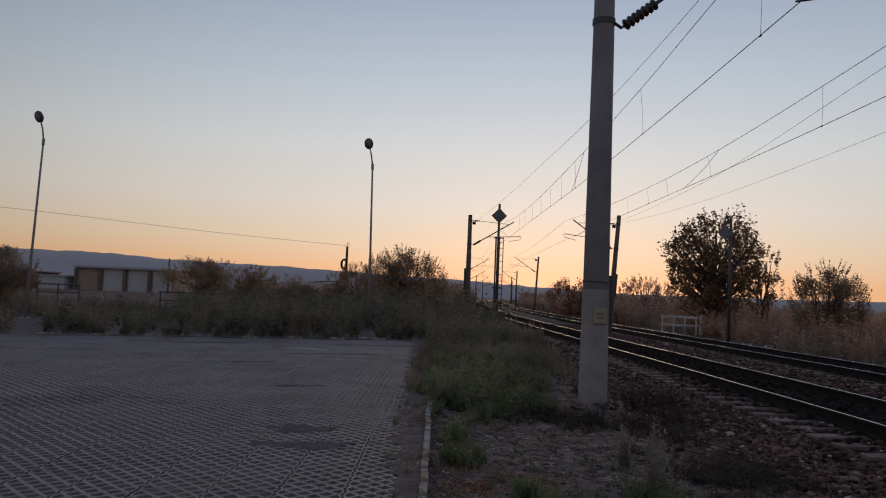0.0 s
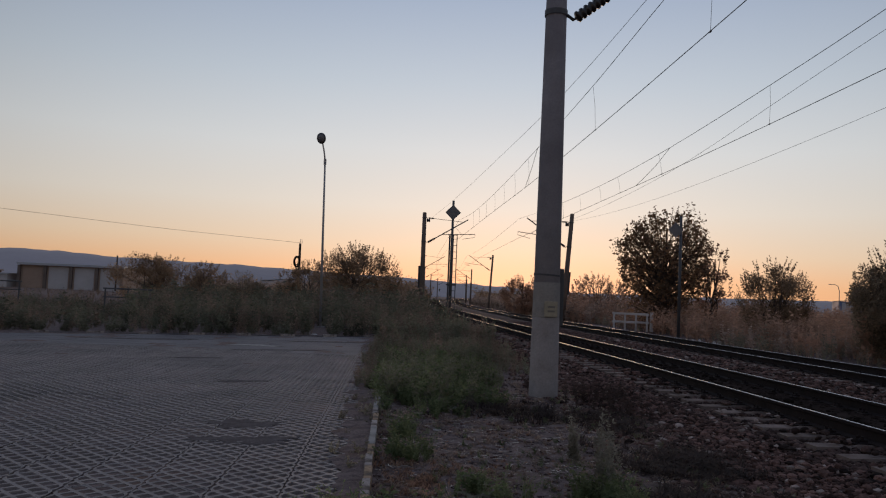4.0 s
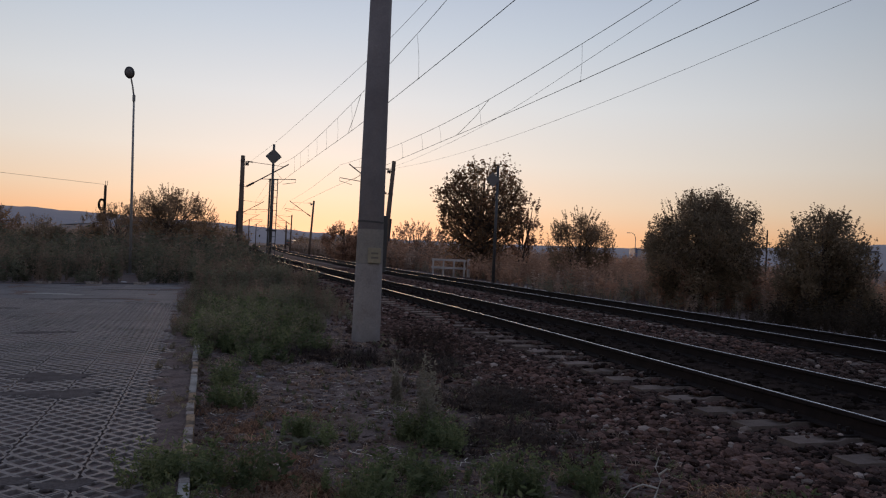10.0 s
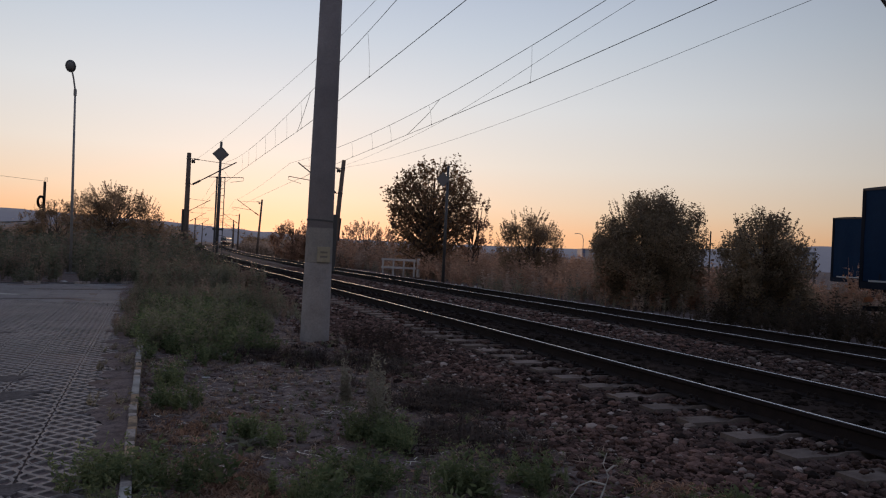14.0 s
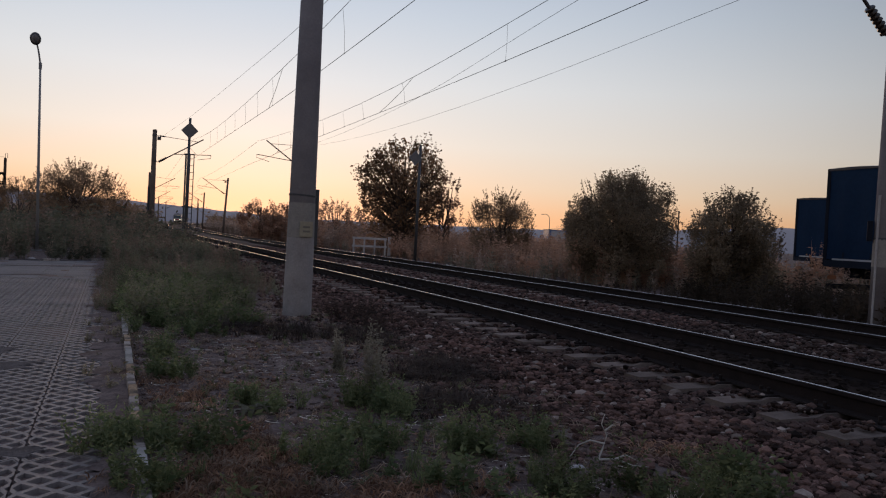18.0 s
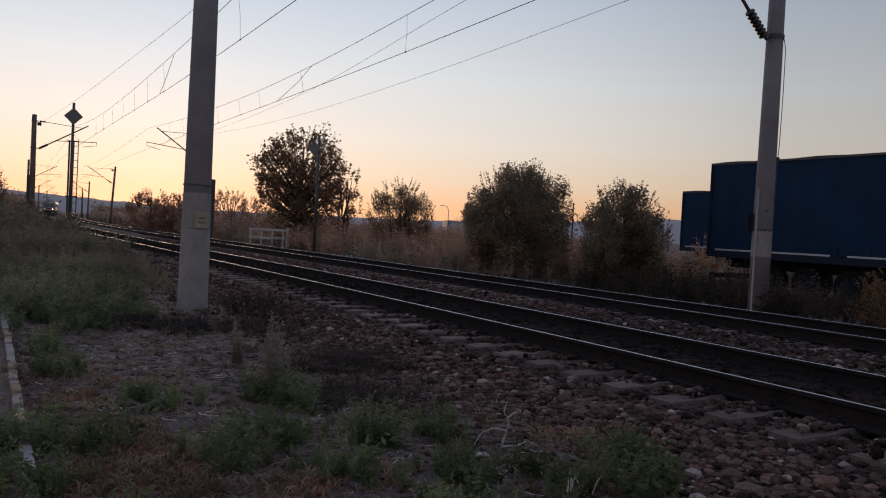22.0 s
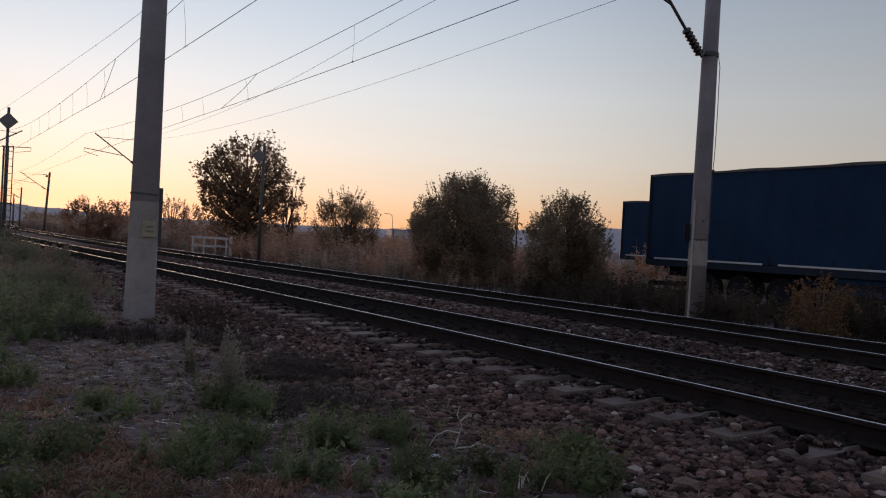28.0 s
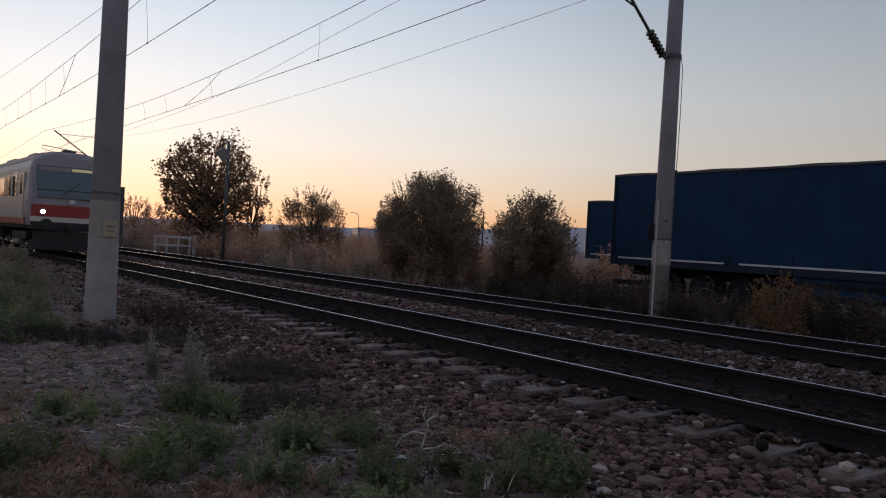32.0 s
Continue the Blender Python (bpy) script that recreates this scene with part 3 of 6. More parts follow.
def track(off, name, label, group):
    tr = empty(name, (0, 0, 0), label, "railway track", "railway tracks", "structure")
    for side_ in (-0.753, 0.753):
        foot = [(-0.075, -0.172), (0.075, -0.172), (0.072, -0.16), (0.012, -0.14), (0.01, -0.05), (0.036, -0.035), (0.036, -0.004), (-0.036, -0.004), (-0.036, -0.035), (-0.01, -0.05), (-0.012, -0.14), (-0.072, -0.16), (-0.075, -0.172)]
        web = [(off + side_ + x, RAIL_TOP + z) for x, z in foot]
        r = part("rail", ribbon(web, STATIONS), RUST, tr)
        part("rail_head", ribbon([(off + side_ + x, RAIL_TOP + z) for x, z in ((-0.008, -0.003), (-0.0048, 0.0), (0.0048, 0.0), (0.008, -0.003))], STATIONS), POLISHED, r, "polished running surface", smooth=True)
    return tr


near_track = track(0, "railway_track", "rusty steel rails with bright heads on concrete sleepers", "railway tracks")
far_track = track(APART, "railway_track", "second track of rusty rails on concrete sleepers", "railway tracks")


def sleeper_shape():
    bm = bmesh.new()
    secs = [(-1.45, 0.12, -0.032), (-1.06, 0.125, -0.026), (-0.98, 0.125, 0.0), (-0.5, 0.11, -0.015), (-0.25, 0.1, -0.045), (0.25, 0.1, -0.045), (0.5, 0.11, -0.015), (0.98, 0.125, 0.0), (1.06, 0.125, -0.026), (1.45, 0.12, -0.032)]
    rows = []
    for x, w, z in secs:
        rows.append([bm.verts.new((x, s * k, h)) for s, k, h in ((-1, w + 0.03, -0.2), (-1, w, z), (1, w, z), (1, w + 0.03, -0.2))])
    for a, b in zip(rows, rows[1:]):
        for k in range(3):
            bm.faces.new((a[k], a[k + 1], b[k + 1], b[k]))
    bm.faces.new(rows[0][::-1])
    bm.faces.new(rows[-1])
    return vf(bm)


sv, sf = sleeper_shape()
clip_v, clip_f = merge(*[vf(box(c - 0.235, c + 0.235, -0.1, 0.1, -0.004, 0.014, 0.006)) for c in (-0.79, 0.79)],
                       *[vf(box(s - 0.17, s - 0.085, -0.05, 0.05, -0.002, 0.04, 0.008)) for s in (-0.753, -0.753 + 0.255, 0.753, 0.753 + 0.255)],
                       *[tube([(s, dy, 0.0), (s, dy, 0.075)], 0.016, 6) for s in (-0.9, -0.61, 0.61, 0.9) for dy in (-0.045, 0.045)])
SLEEPER_MESH, CLIP_MESH = mesh("sleeper", sv, sf, SLEEPER), mesh("rail_clip", clip_v, clip_f, RUST)
far_places = []
SLEEPER_JOBS = []
for off, tr in ((0, near_track), (APART, far_track)):
    for k in range(-60, 560):
        y = 0.18 + k * 0.6 + (0.2 if off else 0)
        if -6 < y < 58:
            SLEEPER_JOBS.append((tr, off, y))
        elif y < 200:
            far_places.append((float(centre(y)) + off, y, SLEEPER_TOP))
fp = np.array(far_places)
v, f = scatter(sv, sf, fp, np.array([radians(heading(y)) for y in fp[:, 1]]), np.ones(len(fp)))
part("sleeper_row", (v, f), SLEEPER, near_track)
tagged(bpy.data.objects["sleeper_row"], "far row of concrete sleepers", kind="stuff")


def stone_shape(seed, n=1):
    r = np.random.default_rng(seed)
    bm = bmesh.new()
    bmesh.ops.create_icosphere(bm, subdivisions=1, radius=1)
    for v_ in bm.verts:
        v_.co *= 0.82 + 0.32 * r.random()
        v_.co.z *= 0.85
    return vf(bm)


STONES = [stone_shape(s) for s in range(6)]


def bed_z(o):
    return np.interp(o, [p[0] for p in prof], [p[1] for p in prof])


def stone_field(name, o0, o1, y0, y1, count, size, parent, label, power=1.0, stone=None):
    """Loose stones between two offsets from the track's middle, thinning with y."""
    allv, allf, base = [], [], 0
    for s, (bv, bf) in enumerate(STONES):
        m_ = count // len(STONES)
        o = rng.uniform(o0, o1, m_)
        y = y0 + (y1 - y0) * rng.random(m_) ** power
        if o0 < -0.9 or o1 > 0.9:
            beam = (np.abs((y - 0.18 + 0.3) % 0.6 - 0.3) < 0.13) & (np.abs(o) < 1.46)
            free = ~beam | ((rng.random(m_) < np.where(np.abs(o) < 1.12, 0.8, 0.06)) & (np.abs(o) > 0.93))
            o, y, beam = o[free], y[free], beam[free]
            m_ = len(o)
        else:
            beam = np.zeros(m_, bool)
        d = np.minimum(np.exp(rng.normal(0, 0.42, m_)), 2.6) * size
        z = np.maximum(bed_z(o), ground_z(centre(y) + o, y)) + d * 0.25
        if stone is BALLAST_BLACK:
            z = np.maximum(z, 0.172 + d * 0.1)
        z = np.where(beam, np.maximum(z, SLEEPER_TOP + d * 0.25), z)
        v_, f_ = scatter(bv, bf, np.c_[centre(y) + o, y, z], rng.uniform(0, 6.28, m_), np.c_[d, d * rng.uniform(0.7, 1, m_), d * rng.uniform(0.6, 1, m_)], rng.normal(0, 0.3, (m_, 2)))
        allv.append(v_)
        allf += [tuple(i + base for i in q) for q in f_]
        base += len(v_)
    ob = part(name, (np.concatenate(allv), allf), stone or STONE, parent, smooth=False)
    return tagged(ob, label, kind="stuff")


stone_field("ballast_stones", -2.85, -1.6, 1.5, 16, 18000, 0.0225, bed, "loose ballast stones on the near shoulder", 1.6)
stone_field("ballast_stones", -1.8, -0.9, 1.5, 16, 12000, 0.0235, bed, "darker ballast stones close to the near rail", 1.6, STONE_DARK)
stone_field("ballast_stones", -2.9, -0.9, 1.5, 30, 2200, 0.025, bed, "paler stones among the ballast", 1.5, STONE_PALE)
stone_field("ballast_stones", 0.9, 3.6, 2, 40, 500, 0.034, bed, "paler stones among the ballast", 1.4, STONE_PALE)
stone_field("ballast_stones", -3.9, -2.7, 1.5, 18, 500, 0.018, bed, "stones strewn far out over the earth", 1.6)
stone_field("ballast_stones", -3.4, -2.5, 1.5, 18, 2300, 0.024, bed, "stones strewn over the earth beside the ballast", 1.6)
stone_field("ballast_stones", -2.85, -0.9, -12, 1.6, 11000, 0.021, bed, "loose ballast stones on the near shoulder")
stone_field("ballast_stones", 0.9, 3.6, -14, 2.2, 3500, 0.033, bed, "ballast stones between the tracks")
stone_field("ballast_stones", -2.7, -0.9, 14, 45, 9000, 0.033, bed, "loose ballast stones on the near shoulder", 1.3)
stone_field("ballast_stones", -0.7, 0.7, 2, 40, 5000, 0.032, bed, "near-black ballast stones between the rails", 1.4, BALLAST_BLACK)
stone_field("ballast_stones", 0.85, 3.7, 2, 13, 10000, 0.025, bed, "darker ballast stones between the tracks, near stretch", 1.0, STONE_DARK)
stone_field("ballast_stones", 0.85, 3.7, 11, 50, 14000, 0.027, bed, "ballast stones between the tracks", 1.3)
stone_field("ballast_stones", 3.8, APART + 0.7, 3, 45, 3000, 0.034, bed, "near-black ballast stones under the second track", 1.4, BALLAST_BLACK)
stone_field("ballast_stones", APART + 0.9, APART + 2.8, 3, 45, 3500, 0.034, bed, "ballast stones beyond the second track", 1.4)

# ---------------------------------------------------------------- overhead line
def ring_shape(z, r, h=0.09):
    return tube([(0, 0, z - h / 2), (0, 0, z + h / 2)], r, 14)


def insulator(p, q, n=6, r=0.075):
    """Ribbed porcelain between two points."""
    p, q = Vector(p), Vector(q)
    pts, rad = [], []
    for k in range(n):
        for f_, rr in ((0.1, 0.7), (0.3, 1.0), (0.62, 0.97), (0.8, 0.72)):
            pts.append(p.lerp(q, (k + f_) / n))
            rad.append(r * rr)
    return tube(pts, rad, 10)


def mast(x, y, h, side, r0=0.21, r1=0.15, lean=0.0, reach=3.3, arm_z=6.0, near=False, label="", tip_z=7.75, reg_z=6.6, coat=None):
    """Round tapered concrete mast with a hinged cantilever that reaches sideways over its track."""
    m_ = empty("catenary_mast", pose(x, y, float(ground_z(x, y)) - 0.05, 0, lean, heading(y)), label or "tapered grey concrete catenary mast with steel cantilever", "mast", "masts along the line")
    n = 20 if near else 12
    part("shaft", tube([(0, 0, -0.3), (0, 0, h * 0.35), (0, 0, h)], [r0, r0 + (r1 - r0) * 0.35, r1], n), coat or CONCRETE, m_, smooth=True)
    rz = lambda z: r0 + (r1 - r0) * z / h
    part("cap", tube([(0, 0, h), (0, 0, h + 0.05)], [r1 + 0.015, r1 * 0.7], n), coat or CONCRETE, m_)
    for z in (arm_z, 7.95 if h > 8.2 else h - 0.35):
        part("clamp_band", ring_shape(z, rz(z) + 0.02), STEEL, m_)
    s = side
    a, tip = Vector((s * (rz(arm_z) + 0.12), 0, arm_z - 0.08)), Vector((s * reach, 0, tip_z))
    d = (tip - a).normalized()
    part("hinge", tube([(s * rz(arm_z), 0, arm_z), a, a + d * 0.08], 0.028, 6), STEEL, m_)
    part("insulator", insulator(a + d * 0.06, a + d * 0.74, 7 if near else 5, 0.1), INSULATOR, m_, "ribbed brown insulator", smooth=near)
    strut = part("strut", tube([a + d * 0.72, tip + d * 0.35], 0.033 if near else 0.045, 8), STEEL, m_)
    ty = max(7.95, tip_z + 0.05) if h > 8.2 else h - 0.35
    part("top_tie", tube([(s * rz(ty), 0, ty), (s * 0.75, 0, ty - 0.03), (s * (reach - 0.1), 0, tip_z - 0.03)], [0.026, 0.022, 0.02], 6), STEEL, m_)
    part("insulator", insulator((s * 0.35, 0, ty), (s * 0.8, 0, ty - 0.04), 4, 0.06), INSULATOR, m_, "small ribbed insulator")
    base = a + d * 1.35
    end = Vector((s * (reach + 0.9), 0, reg_z + 0.15))
    part("registration_tube", tube([base, end], 0.022 if near else 0.03, 6), STEEL, m_)
    part("steady_arm", tube([end, (s * (reach + 0.9), 0, reg_z - 0.1), (s * (reach - 0.1), 0, reg_z - 0.28)], 0.02, 6), STEEL, m_)
    part("stay", tube([a.lerp(tip, 0.75), base.lerp(end, 0.6)], 0.01, 5), STEEL, m_)
    return m_


pole = mast(2.37, 13.04, 9.2, 1, 0.232, 0.15, 0.0, 3.35, 6.4, True, "thick grey concrete catenary mast beside the track, with a yellowed plate", 8.7, 7.2)
rr = lambda z: 0.232 + (0.15 - 0.232) * z / 9.2
part("painted_coat", tube([(0, 0, -0.2), (0, 0, 0.6), (0, 0, 1.33)], [rr(-0.2) + 0.004, rr(0.6) + 0.004, rr(1.33) + 0.003], 20, False), MAST_PALE, pole, "paler lower stretch of the mast", smooth=True)
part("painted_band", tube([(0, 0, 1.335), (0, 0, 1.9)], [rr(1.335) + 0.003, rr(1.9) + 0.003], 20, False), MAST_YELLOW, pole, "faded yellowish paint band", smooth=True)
part("mounting_strap", tube([(0, 0, -0.014), (0, 0, 0.014)], 0.224, 20), STEEL, pole, "thin wire tie round the mast", at=pose(0, 0, 2.02, 0, 2.5, 0))
pl_ = part("enamel_plate", box(-0.11, 0.11, -0.012, 0.012, -0.125, 0.125, 0.006), PLATE, pole, "yellowed enamel plate", at=pose(0.03, -0.238, 1.47, 0, 0, 8))
part("faded_mark", box(-0.06, 0.06, -0.016, -0.012, 0.02, 0.05), PAINT_BAR, pl_)
part("faded_mark", box(-0.06, 0.06, -0.016, -0.012, -0.05, -0.02), PAINT_BAR, pl_)
part("back_channel", box(-0.035, 0.035, -0.03, 0.03, 1.2, 2.14, 0.006), STEEL, pole, "dark steel channel strapped to the mast", at=(0.255, 0.06, 0))

pole_r = mast(13.53, 11.65, 9.0, -1, 0.206, 0.146, 0.3, 3.3, 5.85, True, "grey concrete catenary mast with an earthing cable, before the trailers", 8.35, 7.2)
part("earth_cable", tube([(0.13, -0.12, 5.85), (0.165, -0.15, 5.6), (0.17, -0.155, 4.6), (0.165, -0.15, 3.7), (0.15, -0.14, 3.3), (0.15, -0.14, 2.0)], 0.008, 6), STEEL, pole_r)
part("cable_clip", box(-0.03, 0.03, -0.03, 0.03, -0.03, 0.03, 0.006), STEEL, pole_r, at=(0.15, -0.14, 3.35))
part("switch_box", box(-0.05, 0.05, -0.08, 0.08, -0.2, 0.2, 0.012), CHASSIS, pole_r, "small black box", at=pose(-0.18, 0.19, 2.0, 0, 0, -49))
part("clamp_band", ring_shape(1.85, 0.2, 0.05), STEEL, pole_r)
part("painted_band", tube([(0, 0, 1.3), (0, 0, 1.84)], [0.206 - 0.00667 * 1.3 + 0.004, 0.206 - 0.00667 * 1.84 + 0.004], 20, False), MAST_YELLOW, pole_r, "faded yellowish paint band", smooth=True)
part("cable_clip", box(-0.02, 0.02, -0.02, 0.02, -0.02, 0.02, 0.005), STEEL, pole_r, at=(-0.13, -0.19, 2.25))
# added pale strip stands in for the mast's sky-lit left edge
part("earth_strip", box(-0.022, 0.022, -0.014, 0.014, 0.0, 2.7, 0.004), PALE_RIM, pole_r, "pale strip for the sky-lit edge of the mast", at=pose(-0.2, 0.0, 0, 0, 0, -85))

MASTS = [(-0.3, 65, 8.35, 1, -0.3), (10.9, 63, 8.6, -1, 3.6), (-1.25, 125, 8.5, 1, 0), (9.3, 122, 8.3, -1, 2.8), (-1.2, 178, 8.2, 1, 0), (9.1, 176, 7.95, -1, 0.8), (0.2, 232, 8.2, 1, 0), (10.4, 230, 8.2, -1, 0), (13.0, 284, 8.2, -1, 0), (2.6, 288, 8.2, 1, 0), (17.5, 340, 8.2, -1, 0)]
for x, y, h, s, lean in MASTS:
    mm = mast(x, y, h, s, 0.22 if y < 100 else 0.17, 0.16 if y < 100 else 0.135, lean, coat=MAST_BACKLIT)
    if y < 130:
        part("ball_insulator", insulator((s * 0.18, 0, 7.75), (s * 0.5, 0, 7.75), 2, 0.16), INSULATOR, mm, "round strain insulator", smooth=True)
    if y in (65, 63):
        part("tension_weight", tube([(-s * 0.27, 0.1, 2.2), (-s * 0.27, 0.1, 4.0)], 0.085, 10), STEEL, mm, "stack of tensioning weights")


def wire(name, pts, label, r=0.008, sub=6, group="overhead wires"):
    """A wire through points, smoothed between them."""
    p = np.array(pts, float)
    t = np.r_[0, np.cumsum(np.linalg.norm(np.diff(p, axis=0), axis=1))]
    g = np.gradient(p, t, axis=0)
    out = []
    for i in range(len(p) - 1):
        h = t[i + 1] - t[i]
        for k in range(sub):
            u = k / sub
            out.append((2 * u**3 - 3 * u**2 + 1) * p[i] + (u**3 - 2 * u**2 + u) * h * g[i] + (-2 * u**3 + 3 * u**2) * p[i + 1] + (u**3 - u**2) * h * g[i + 1])
    out.append(p[-1])
    ob = part(name, tube(out, r, 6), WIRE)
    tagged(ob, label, "wire", group)
    return ob


def over(off, pts):
    return [(float(centre(y)) + off, y, z) for y, z in pts]


def zat(pts, y):
    return float(np.interp(y, [p[0] for p in pts], [p[1] for p in pts]))


M_NEAR = [(-40, 8.6), (-14, 7.9), (13, 8.75), (17.3, 8.5), (23.3, 8.02), (26.9, 7.8), (31.7, 7.58), (37, 7.38), (44, 7.2), (50, 7.2), (57, 7.4), (65, 7.85)]
C_NEAR = [(-40, 6.9), (13, 6.93), (23, 6.6), (33, 6.35), (40, 6.28), (65, 6.3)]
M_FAR = [(-40, 8.4), (-14, 7.8), (11.8, 8.5), (18.8, 8.0), (21.6, 7.82), (29.3, 7.42), (35, 7.27), (42, 7.25), (50, 7.4), (63, 7.9)]
C_FAR = [(-40, 6.9), (14, 6.9), (22, 6.7), (30, 6.55), (38, 6.45), (63, 6.35)]
wire("messenger_wire", over(0, M_NEAR), "dark stranded messenger wire over the near track", 0.0085)
near_c = wire("contact_wire", over(0, C_NEAR), "dark copper contact wire over the near track", 0.009)
wire("messenger_wire", over(APART, M_FAR), "dark stranded messenger wire over the second track", 0.0085)
far_c = wire("contact_wire", over(APART, C_FAR), "dark copper contact wire over the second track", 0.009)
for off, owner, M_, C_, ys in ((0, near_c, M_NEAR, C_NEAR, (5, 15, 23, 33, 36.3, 39.4, 42.5, 46, 49.5, 53)), (APART, far_c, M_FAR, C_FAR, (12.5, 21.75, 30, 35.2, 38.2, 42, 46, 50, 54))):
    for y in ys:
        c = float(centre(y)) + off
        dy = 0.0 if y < 22 else 0.5
        part("dropper", tube([(c, y + dy, zat(M_, y + dy)), (c + 0.02, y + dy * 0.5, (zat(M_, y) + zat(C_, y)) / 2), (c, y, zat(C_, y))], 0.0045, 5), WIRE, owner)
        part("clip", tube([(c, y - 0.04, zat(C_, y)), (c, y + 0.04, zat(C_, y))], 0.02, 6), WIRE, owner)
part("jumper", tube([(float(centre(31.4)), 31.4, zat(M_NEAR, 31.4)), (float(centre(32.6)), 32.6, 6.9), (float(centre(33.8)), 33.8, zat(C_NEAR, 33.8))], 0.009, 6), WIRE, near_c, "slack jumper cable")
part("jumper", tube([(float(centre(29.2)) + APART, 29.2, zat(M_FAR, 29.2)), (float(centre(30.6)) + APART, 30.6, 7.0), (float(centre(32)) + APART, 32.2, 6.68), (float(centre(33)) + APART, 33, 6.52)], 0.009, 6), WIRE, far_c, "slack jumper cable")
wire("anchor_wire", [(9.6, 3, 7.9), (9.7, 18.3, 7.4), (9.9, 29.7, 7.0), (10.35, 45, 7.2), (10.7, 62.8, 7.72)], "taut anchor wire running out to a mast", 0.0055)
wire("anchor_wire", [(5.2, 3, 8.1), (4.56, 15, 7.65), (4.07, 21.8, 7.48), (3.0, 33, 7.36), (1.66, 47.6, 7.42), (0.1, 64.8, 7.75)], "taut anchor wire running out to a mast", 0.0055)
wire("return_wire", [(14.2, -20, 7.4), (13.2, 11.7, 7.55), (12.6, 26, 7.15), (12.0, 40, 7.06), (11.4, 52, 7.3), (10.75, 62.8, 7.75)], "thin return wire on the outer masts", 0.0055)
for off, stands in ((0, (65, 125, 178, 232, 288)), (APART, (63, 122, 176, 230, 284, 340))):
    for a, b in zip(stands, stands[1:]):
        wire("messenger_wire", over(off, [(a, 7.85), ((a * 3 + b) / 4, 7.42), ((a + b) / 2, 7.28), ((a + 3 * b) / 4, 7.42), (b, 7.85)]), "far span of messenger wire", 0.009, 3)
        wire("contact_wire", over(off, [(a, 6.35), ((a + b) / 2, 6.3), (b, 6.35)]), "far span of contact wire", 0.009, 3)

# ---------------------------------------------------------------- signal posts
def signal_post(x, y, h, label, ladder, yaw, bx=0.0, sz=0.4):
    s = empty("signal_post", pose(x, y, float(ground_z(x, y)), 0, 0, yaw), label, "signal post", "signal posts")
    part("post", tube([(0, 0, -0.2), (0, 0, h)], [0.07, 0.06], 10), STEEL, s, smooth=True)
    bm = bmesh.new()
    for yy in (-0.015, 0.015):
        bm.faces.new([bm.verts.new((bx + sz * math.cos(k * math.pi / 2), yy - 0.09, h - 0.62 + sz * math.sin(k * math.pi / 2))) for k in range(4)])
    bm.faces.ensure_lookup_table()
    a, b = list(bm.faces[0].verts), list(bm.faces[1].verts)
    for k in range(4):
        bm.faces.new((a[k], b[k], b[(k + 1) % 4], a[(k + 1) % 4]))
    bmesh.ops.recalc_face_normals(bm, faces=bm.faces[:])
    part("board", bm, BOARD, s, "square board set on its corner")
    if ladder:
        top = h - 1.75
        part("second_post", tube([(-0.115, 0.05, -0.2), (-0.115, 0.05, top)], 0.042, 10), STEEL, s)
        part("head_plate", box(-0.2, 0.28, -0.03, 0.08, top - 0.025, top + 0.025, 0.008), STEEL, s)
        part("ladder_rail", tube([(0.08, 0.1, 0), (0.08, 0.1, top)], 0.02, 6), STEEL, s)
        part("ladder_rail", tube([(0.26, 0.1, 0), (0.26, 0.1, top + 0.05)], 0.022, 6), STEEL, s)
        for k in range(int(top / 0.33)):
            part("rung", tube([(0.08, 0.1, 0.25 + k * 0.33), (0.26, 0.1, 0.25 + k * 0.33)], 0.014, 5), STEEL, s)
        part("cross_brace", box(-0.22, 0.3, -0.02, 0.12, 2.16, 2.24, 0.01), STEEL, s)
    return s


signal_post(1.42, 40.5, 6.5, "dark steel signal post with a diamond board and a ladder", True, 0)
signal_post(11.1, 34.0, 5.45, "slim signal post with a diamond board before the tree", False, 10, -0.28, 0.34)

# ---------------------------------------------------------------- street lamps
def street_lamp(x, y, h, yaw, label, lean=0.0):
    s = empty("street_lamp", pose(x, y, 0, 0, lean, yaw), label, "street lamp", "lamps round the lot")
    part("post", tube([(0, 0, -0.2), (0, 0, h - 1.0)], [0.062, 0.038], 12), LAMP_PAINT, s, smooth=True)
    part("base_plate", tube([(0, 0, -0.05), (0, 0, 0.03)], 0.19, 12), LAMP_PAINT, s)
    part("sleeve", tube([(0, 0, h - 1.1), (0, 0, h - 0.85)], 0.06, 12), LAMP_PAINT, s)
    part("bracket", tube([(0, 0, h - 0.9), (-0.06, -0.05, h - 0.45), (-0.12, -0.14, h - 0.12)], [0.035, 0.032, 0.03], 8), LAMP_PAINT, s)
    bm = bmesh.new()
    bmesh.ops.create_uvsphere(bm, u_segments=16, v_segments=10, radius=1, matrix=Matrix.LocRotScale((-0.16, -0.2, h + 0.02), Euler((radians(25), 0, 0)), (0.2, 0.14, 0.25)))
    hd = part("head", bm, STEEL, s, "oval lamp head", smooth=True)
    bm = bmesh.new()
    bmesh.ops.create_uvsphere(bm, u_segments=14, v_segments=8, radius=1, matrix=Matrix.LocRotScale((-0.16, -0.255, h + 0.0), Euler((radians(25), 0, 0)), (0.15, 0.11, 0.19)))
    part("lens", bm, BOARD, hd, "unlit grey lens", smooth=True)
    return s


